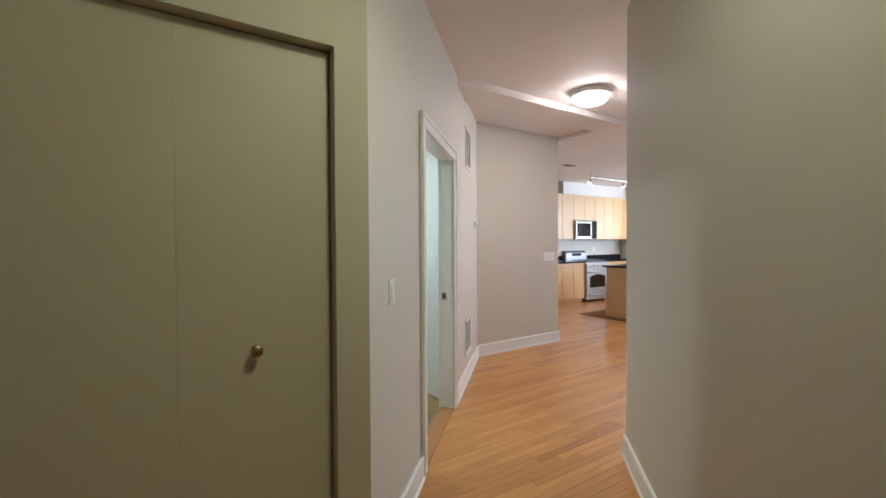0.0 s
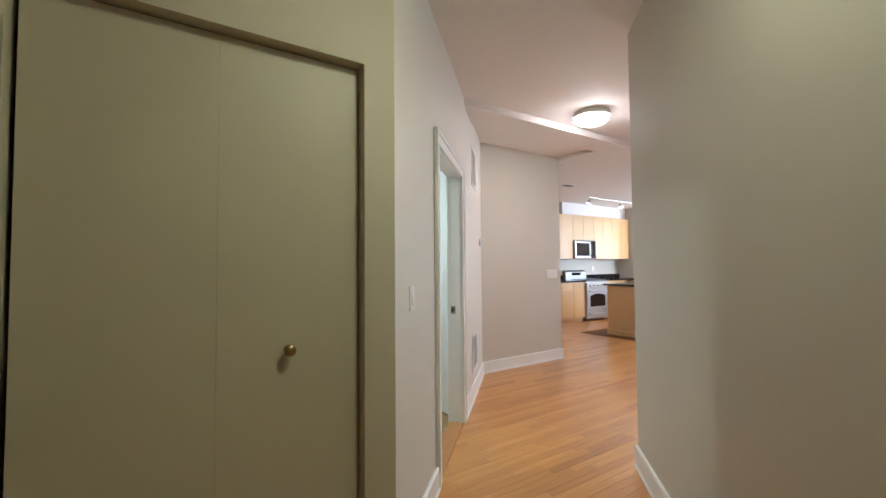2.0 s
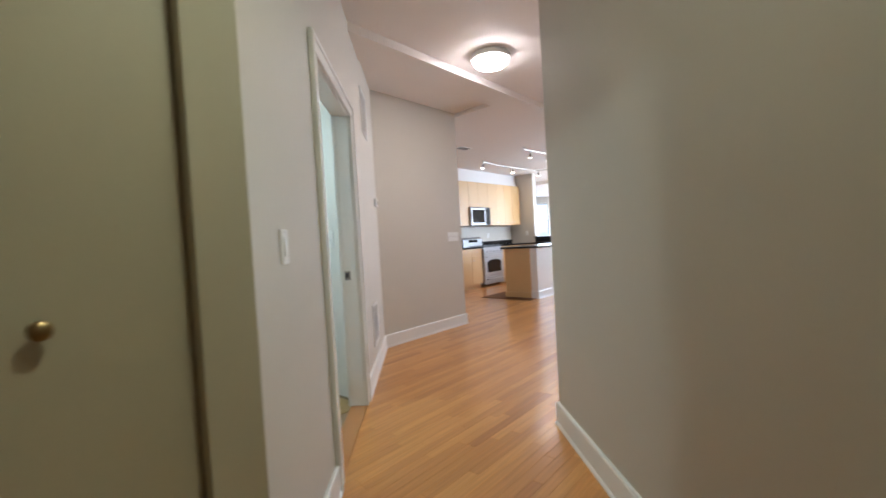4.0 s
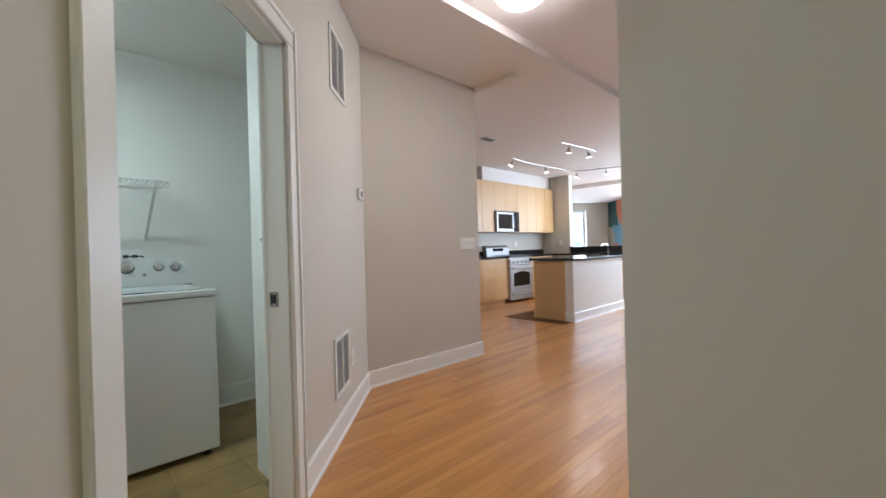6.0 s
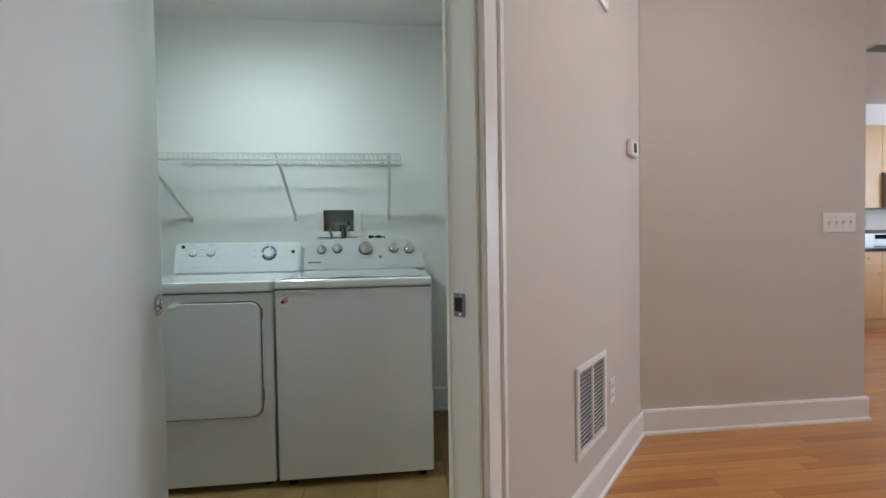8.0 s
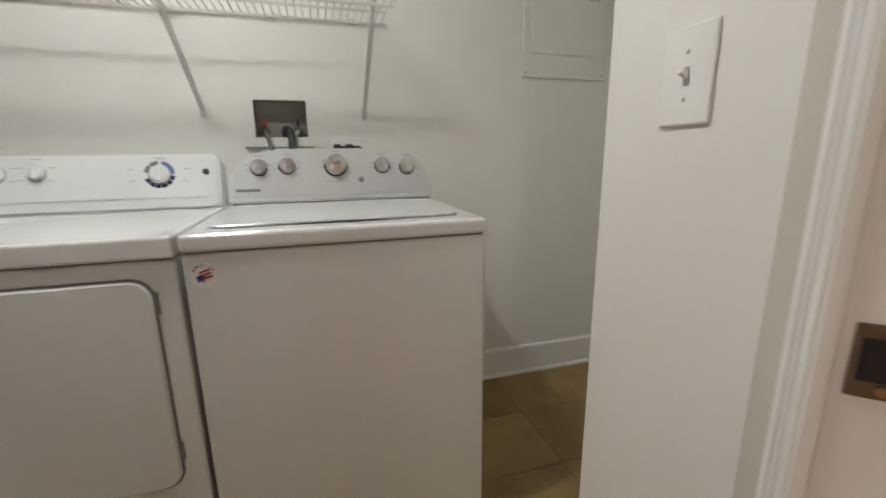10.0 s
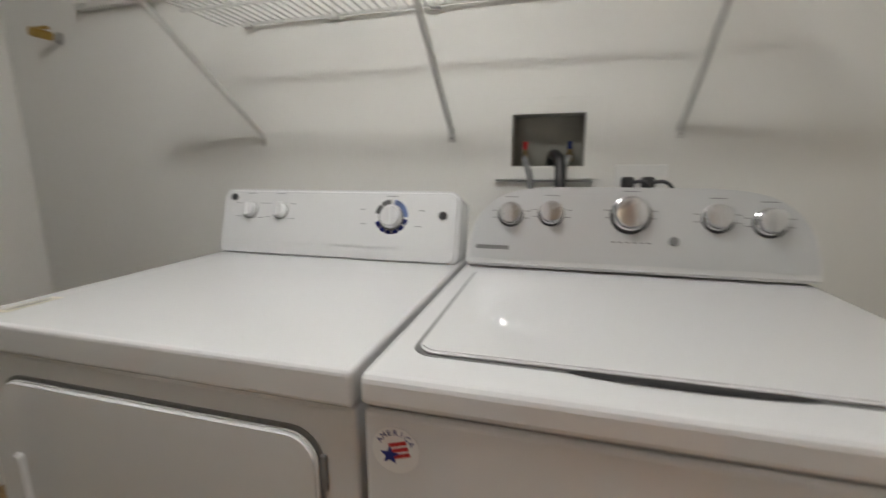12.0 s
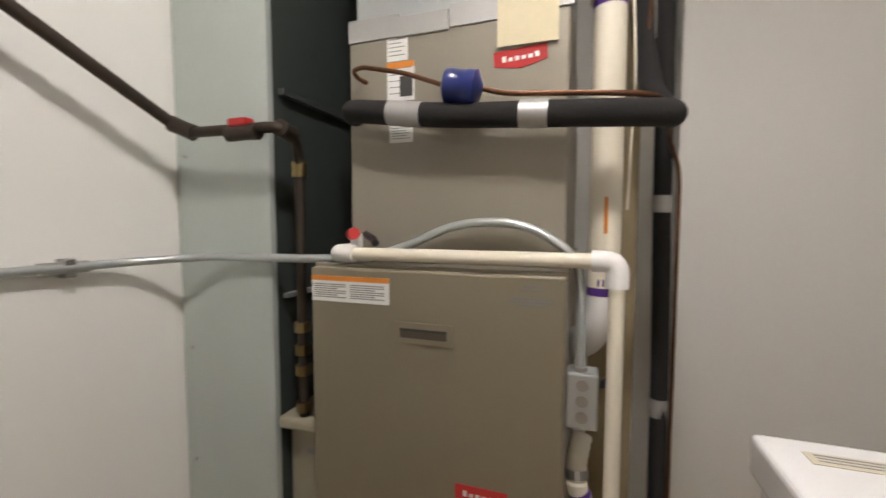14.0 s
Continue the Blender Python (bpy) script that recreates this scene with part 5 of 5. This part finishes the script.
def window(u0, u1, z0, z1, v, swap, label):
    t = thing("window_1", label, "window", kind="structure")
    spot = (lambda p, q: uv(q, p)) if swap else uv

    def bar_(a, e, lo, hi, s, h, name, mt=TRIM):
        return part(name, prism([spot(a, lo), spot(e, lo), spot(e, hi), spot(a, hi)], s, h), mt, t)
    f = 0.05
    bar_(u0, u0 + f, v + 0.18, v + 0.25, z0, z1, "window_frame")
    bar_(u1 - f, u1, v + 0.18, v + 0.25, z0, z1, "window_frame")
    bar_(u0 + f, u1 - f, v + 0.18, v + 0.25, z1 - f, z1, "window_frame")
    bar_(u0 + f, u1 - f, v + 0.18, v + 0.25, z0, z0 + f, "window_frame")
    zm = (z0 + z1) / 2
    bar_(u0 + f, u1 - f, v + 0.185, v + 0.245, zm - 0.025, zm + 0.025, "meeting_rail")
    for s, h in ((z0 + f, zm - 0.025), (zm + 0.025, z1 - f)):
        g = bar_(u0 + f, u1 - f, v + 0.210, v + 0.216, s, h, "pane", GLASS)
        g.visible_shadow = False
    bar_(u0 - 0.03, u1 + 0.03, v - 0.03, v + 0.178, z0 - 0.03, z0, "window_sill")
    return t


for u0, u1, z0, z1 in WINS:
    window(u0, u1, z0 + 0.001, z1, VW, False, "white double-hung window in a deep reveal")
window(6.80, 7.47, 1.001, 2.37, 13.1, True, "white narrow window in the far wall")
TEAL = mat("mural_light_blue", (0.20, 0.40, 0.50), 0.7)
DTEAL = mat("mural_dark_green", (0.03, 0.09, 0.075), 0.7)
RUST = mat("mural_rust", (0.66, 0.19, 0.09), 0.7)
SAND = mat("mural_sand", (0.55, 0.45, 0.33), 0.7)
mur = thing("mural", "large abstract wall mural in teal, rust and green", "mural")


def blob(pts, d, mt):
    b = bmesh.new()
    q = [(*uv(u, VW - d), z) for u, z in pts]
    f = b.faces.new([b.verts.new(p) for p in q])
    bmesh.ops.solidify(b, geom=[f], thickness=0.002)
    part("shape", b, mt, mur, "flat painted shape")


def ellipse(u, z, ru, rz, n=28):
    return [(u + ru * math.cos(2 * math.pi * i / n), z + rz * math.sin(2 * math.pi * i / n)) for i in range(n)]


blob([(11.30, 0.2), (13.05, 0.2), (13.05, 2.64), (11.30, 2.64)], 0.004, TEAL)
blob([(12.15, 1.72), (12.5, 1.80), (13.04, 1.55), (13.04, 2.63), (12.25, 2.63)], 0.008, DTEAL)
blob([(11.31, 1.95), (11.55, 1.72), (11.95, 1.78), (12.2, 2.1), (12.24, 2.63), (11.31, 2.63)], 0.012, RUST)
blob([p for p in ellipse(12.85, 1.3, 0.38, 0.42) if p[0] < 13.04], 0.012, SAND)
blob(ellipse(12.3, 0.75, 0.35, 0.4), 0.012, RUST)

BACK = bpy.data.materials.new("outdoor_distance")
BACK.use_nodes = True
nt = BACK.node_tree
nt.nodes.remove(nt.nodes["Principled BSDF"])
em = nt.nodes.new("ShaderNodeEmission")
em.inputs["Strength"].default_value = 3.6
tc = nt.nodes.new("ShaderNodeTexCoord")
sp = nt.nodes.new("ShaderNodeSeparateXYZ")
nz = nt.nodes.new("ShaderNodeTexNoise")
nz.inputs["Scale"].default_value = 0.35
ad = nt.nodes.new("ShaderNodeMath")
ad.operation = "MULTIPLY_ADD"
ad.inputs[1].default_value = 6.0
mr = nt.nodes.new("ShaderNodeMapRange")
mr.inputs["From Min"].default_value, mr.inputs["From Max"].default_value = 0.0, 9.0
cr = nt.nodes.new("ShaderNodeValToRGB")
cr.color_ramp.elements[0].color = (0.30, 0.42, 0.48, 1)
cr.color_ramp.elements[0].position = 0.30
cr.color_ramp.elements[1].color = (0.62, 0.80, 1.0, 1)
cr.color_ramp.elements[1].position = 0.62
e = cr.color_ramp.elements.new(0.46)
e.color = (0.46, 0.58, 0.70, 1)
nt.links.new(tc.outputs["Object"], sp.inputs[0])
nt.links.new(tc.outputs["Object"], nz.inputs["Vector"])
nt.links.new(nz.outputs["Fac"], ad.inputs[0])
nt.links.new(sp.outputs["Z"], ad.inputs[2])
nt.links.new(ad.outputs[0], mr.inputs["Value"])
nt.links.new(mr.outputs[0], cr.inputs["Fac"])
nt.links.new(cr.outputs["Color"], em.inputs["Color"])
nt.links.new(em.outputs[0], nt.nodes["Material Output"].inputs["Surface"])
b = prism([uv(-30, 60), uv(70, 60), uv(70, 60.2), uv(-30, 60.2)], -10, 22)
prism([uv(70, 60), uv(70, -20), uv(70.2, -20), uv(70.2, 60)], -10, 22, b)
solid("backdrop", b, BACK, "hazy trees and houses far outside the windows", "backdrop", kind="structure")

# ---- floor pieces ----
random.seed(11)
PLANK = bpy.data.materials.new("oak_strip")
PLANK.use_nodes = True
nt = PLANK.node_tree
pb = nt.nodes["Principled BSDF"]
pb.inputs["Roughness"].default_value = 0.29
pb.inputs["Coat Weight"].default_value = 0.32
pb.inputs["Coat Roughness"].default_value = 0.16
oi = nt.nodes.new("ShaderNodeObjectInfo")
gm = nt.nodes.new("ShaderNodeNewGeometry")
rnd = nt.nodes.new("ShaderNodeMath")
rnd.operation = "ADD"
nt.links.new(oi.outputs["Random"], rnd.inputs[0])
nt.links.new(gm.outputs["Random Per Island"], rnd.inputs[1])
fr = nt.nodes.new("ShaderNodeMath")
fr.operation = "FRACT"
nt.links.new(rnd.outputs[0], fr.inputs[0])
ramp = nt.nodes.new("ShaderNodeValToRGB")
els = ramp.color_ramp.elements
els[0].position, els[0].color = 0.0, (0.42, 0.170, 0.040, 1)
els[1].position, els[1].color = 1.0, (0.64, 0.305, 0.086, 1)
for p, c in ((0.14, (0.51, 0.223, 0.055, 1)), (0.55, (0.575, 0.262, 0.068, 1))):
    els.new(p).color = c
nt.links.new(fr.outputs[0], ramp.inputs["Fac"])
tc = nt.nodes.new("ShaderNodeTexCoord")
mp = nt.nodes.new("ShaderNodeMapping")
mp.inputs["Scale"].default_value = (3.0, 60.0, 10.0)
gr = nt.nodes.new("ShaderNodeTexNoise")
gr.inputs["Scale"].default_value = 1.0
gr.inputs["Detail"].default_value = 4
nt.links.new(gm.outputs["Position"], mp.inputs["Vector"])
nt.links.new(mp.outputs[0], gr.inputs["Vector"])
mxx = nt.nodes.new("ShaderNodeMix")
mxx.data_type, mxx.blend_type = "RGBA", "MULTIPLY"
mxx.inputs["Factor"].default_value = 0.55
gr2 = nt.nodes.new("ShaderNodeMapRange")
gr2.inputs["From Min"].default_value, gr2.inputs["From Max"].default_value = 0.3, 0.7
gr2.inputs["To Min"].default_value, gr2.inputs["To Max"].default_value = 0.72, 1.12
nt.links.new(gr.outputs["Fac"], gr2.inputs["Value"])
nt.links.new(ramp.outputs["Color"], mxx.inputs["A"])
nt.links.new(gr2.outputs[0], mxx.inputs["B"])
nt.links.new(mxx.outputs["Result"], pb.inputs["Base Color"])
bp = nt.nodes.new("ShaderNodeBump")
bp.inputs["Strength"].default_value, bp.inputs["Distance"].default_value = 0.12, 0.001
nt.links.new(gr.outputs["Fac"], bp.inputs["Height"])
nt.links.new(bp.outputs[0], pb.inputs["Normal"])


def slab(x0, x1, y0, y1, zb, zt, ch):
    """Places and faces of a plank or tile with a small chamfer."""
    v = [(x0, y0, zb), (x1, y0, zb), (x1, y1, zb), (x0, y1, zb), (x0, y0, zt - ch), (x1, y0, zt - ch), (x1, y1, zt - ch), (x0, y1, zt - ch),
         (x0 + ch, y0 + ch, zt), (x1 - ch, y0 + ch, zt), (x1 - ch, y1 - ch, zt), (x0 + ch, y1 - ch, zt)]
    f = [(8, 9, 10, 11)]
    for i in range(4):
        j = (i + 1) % 4
        f += [(i, j, j + 4, i + 4), (i + 4, j + 4, j + 8, i + 8)]
    return v, f


floor_ob = bpy.data.objects["floor_wood"]
PW = 0.0572
single, vs, fs = {}, [], []


def limit(y):
    """Where the hall floor begins along x at a given y."""
    if y > -0.45:
        return 3.29
    if y > -2.95:
        return max(-0.55, y + 2.335)
    return -3.5


ny = int((4.4 + 7.0) / PW)
count = 0
for j in range(ny):
    y0 = -7.0 + j * PW
    ym = y0 + PW / 2
    x = limit(ym) - random.uniform(0.0, 0.8)
    end = 15.6
    while x < end:
        ln = random.choice((0.45, 0.6, 0.75, 0.9, 1.05, 1.2))
        near = -2.4 < ym < -0.4 and 0.3 < x + ln / 2 < 4.6
        a = max(x, limit(ym) - 0.02)
        if near and count < 300 and a == x:
            if ln not in single:
                me = bpy.data.meshes.new("plank")
                v, f = slab(0, ln - 0.0006, 0, PW - 0.0006, -0.011, 0.0, 0.0006)
                me.from_pydata(v, [], f)
                me.materials.append(PLANK)
                single[ln] = me
            p = new("plank", single[ln])
            p.parent = floor_ob
            p.matrix_basis = pose(x, y0, 0)
            count += 1
        elif x + ln > limit(ym) - 0.02:
            v, f = slab(a, x + ln - 0.0006, y0, y0 + PW - 0.0006, -0.011, 0.0, 0.0006)
            n0 = len(vs)
            vs += v
            fs += [tuple(i + n0 for i in q) for q in f]
        x += ln
me = bpy.data.meshes.new("planks")
me.from_pydata(vs, [], fs)
me.materials.append(PLANK)
rest = new("planks", me)
rest.parent = floor_ob
tagged(rest, "honey oak strip flooring further off", kind="stuff")

TILEM = bpy.data.materials.new("sand_tile")
TILEM.use_nodes = True
nt = TILEM.node_tree
pb = nt.nodes["Principled BSDF"]
pb.inputs["Roughness"].default_value = 0.38
oi = nt.nodes.new("ShaderNodeObjectInfo")
gm = nt.nodes.new("ShaderNodeNewGeometry")
nz = nt.nodes.new("ShaderNodeTexNoise")
nz.inputs["Scale"].default_value, nz.inputs["Detail"].default_value = 9.0, 5
nt.links.new(gm.outputs["Position"], nz.inputs["Vector"])
s = nt.nodes.new("ShaderNodeMath")
s.operation = "MULTIPLY_ADD"
s.inputs[1].default_value = 0.35
nt.links.new(oi.outputs["Random"], s.inputs[0])
nt.links.new(nz.outputs["Fac"], s.inputs[2])
rp = nt.nodes.new("ShaderNodeValToRGB")
rp.color_ramp.elements[0].position, rp.color_ramp.elements[0].color = 0.35, (0.23, 0.135, 0.045, 1)
rp.color_ramp.elements[1].position, rp.color_ramp.elements[1].color = 0.95, (0.38, 0.245, 0.095, 1)
nt.links.new(s.outputs[0], rp.inputs["Fac"])
nt.links.new(rp.outputs["Color"], pb.inputs["Base Color"])
bp = nt.nodes.new("ShaderNodeBump")
bp.inputs["Strength"].default_value, bp.inputs["Distance"].default_value = 0.15, 0.002
nt.links.new(nz.outputs["Fac"], bp.inputs["Height"])
nt.links.new(bp.outputs[0], pb.inputs["Normal"])
lf = bpy.data.objects["floor_laundry"]
TP = 0.318
me = bpy.data.meshes.new("tile")
v, f = slab(0, TP - 0.004, 0, TP - 0.004, -0.006, 0.0, 0.0015)
me.from_pydata(v, [], f)
me.materials.append(TILEM)
for i in range(-10, 3):
    for j in range(-5, 2):
        x0, y0 = 1.082 + i * TP, -0.628 + j * TP
        xc, yc = x0 + TP / 2, y0 + TP / 2
        if -1.95 < xc < 1.9 and -2.0 < yc < 0.1 and xc - yc < 2.30:
            p = new("tile", me)
            p.parent = lf
            p.matrix_basis = pose(x0, y0, 0)
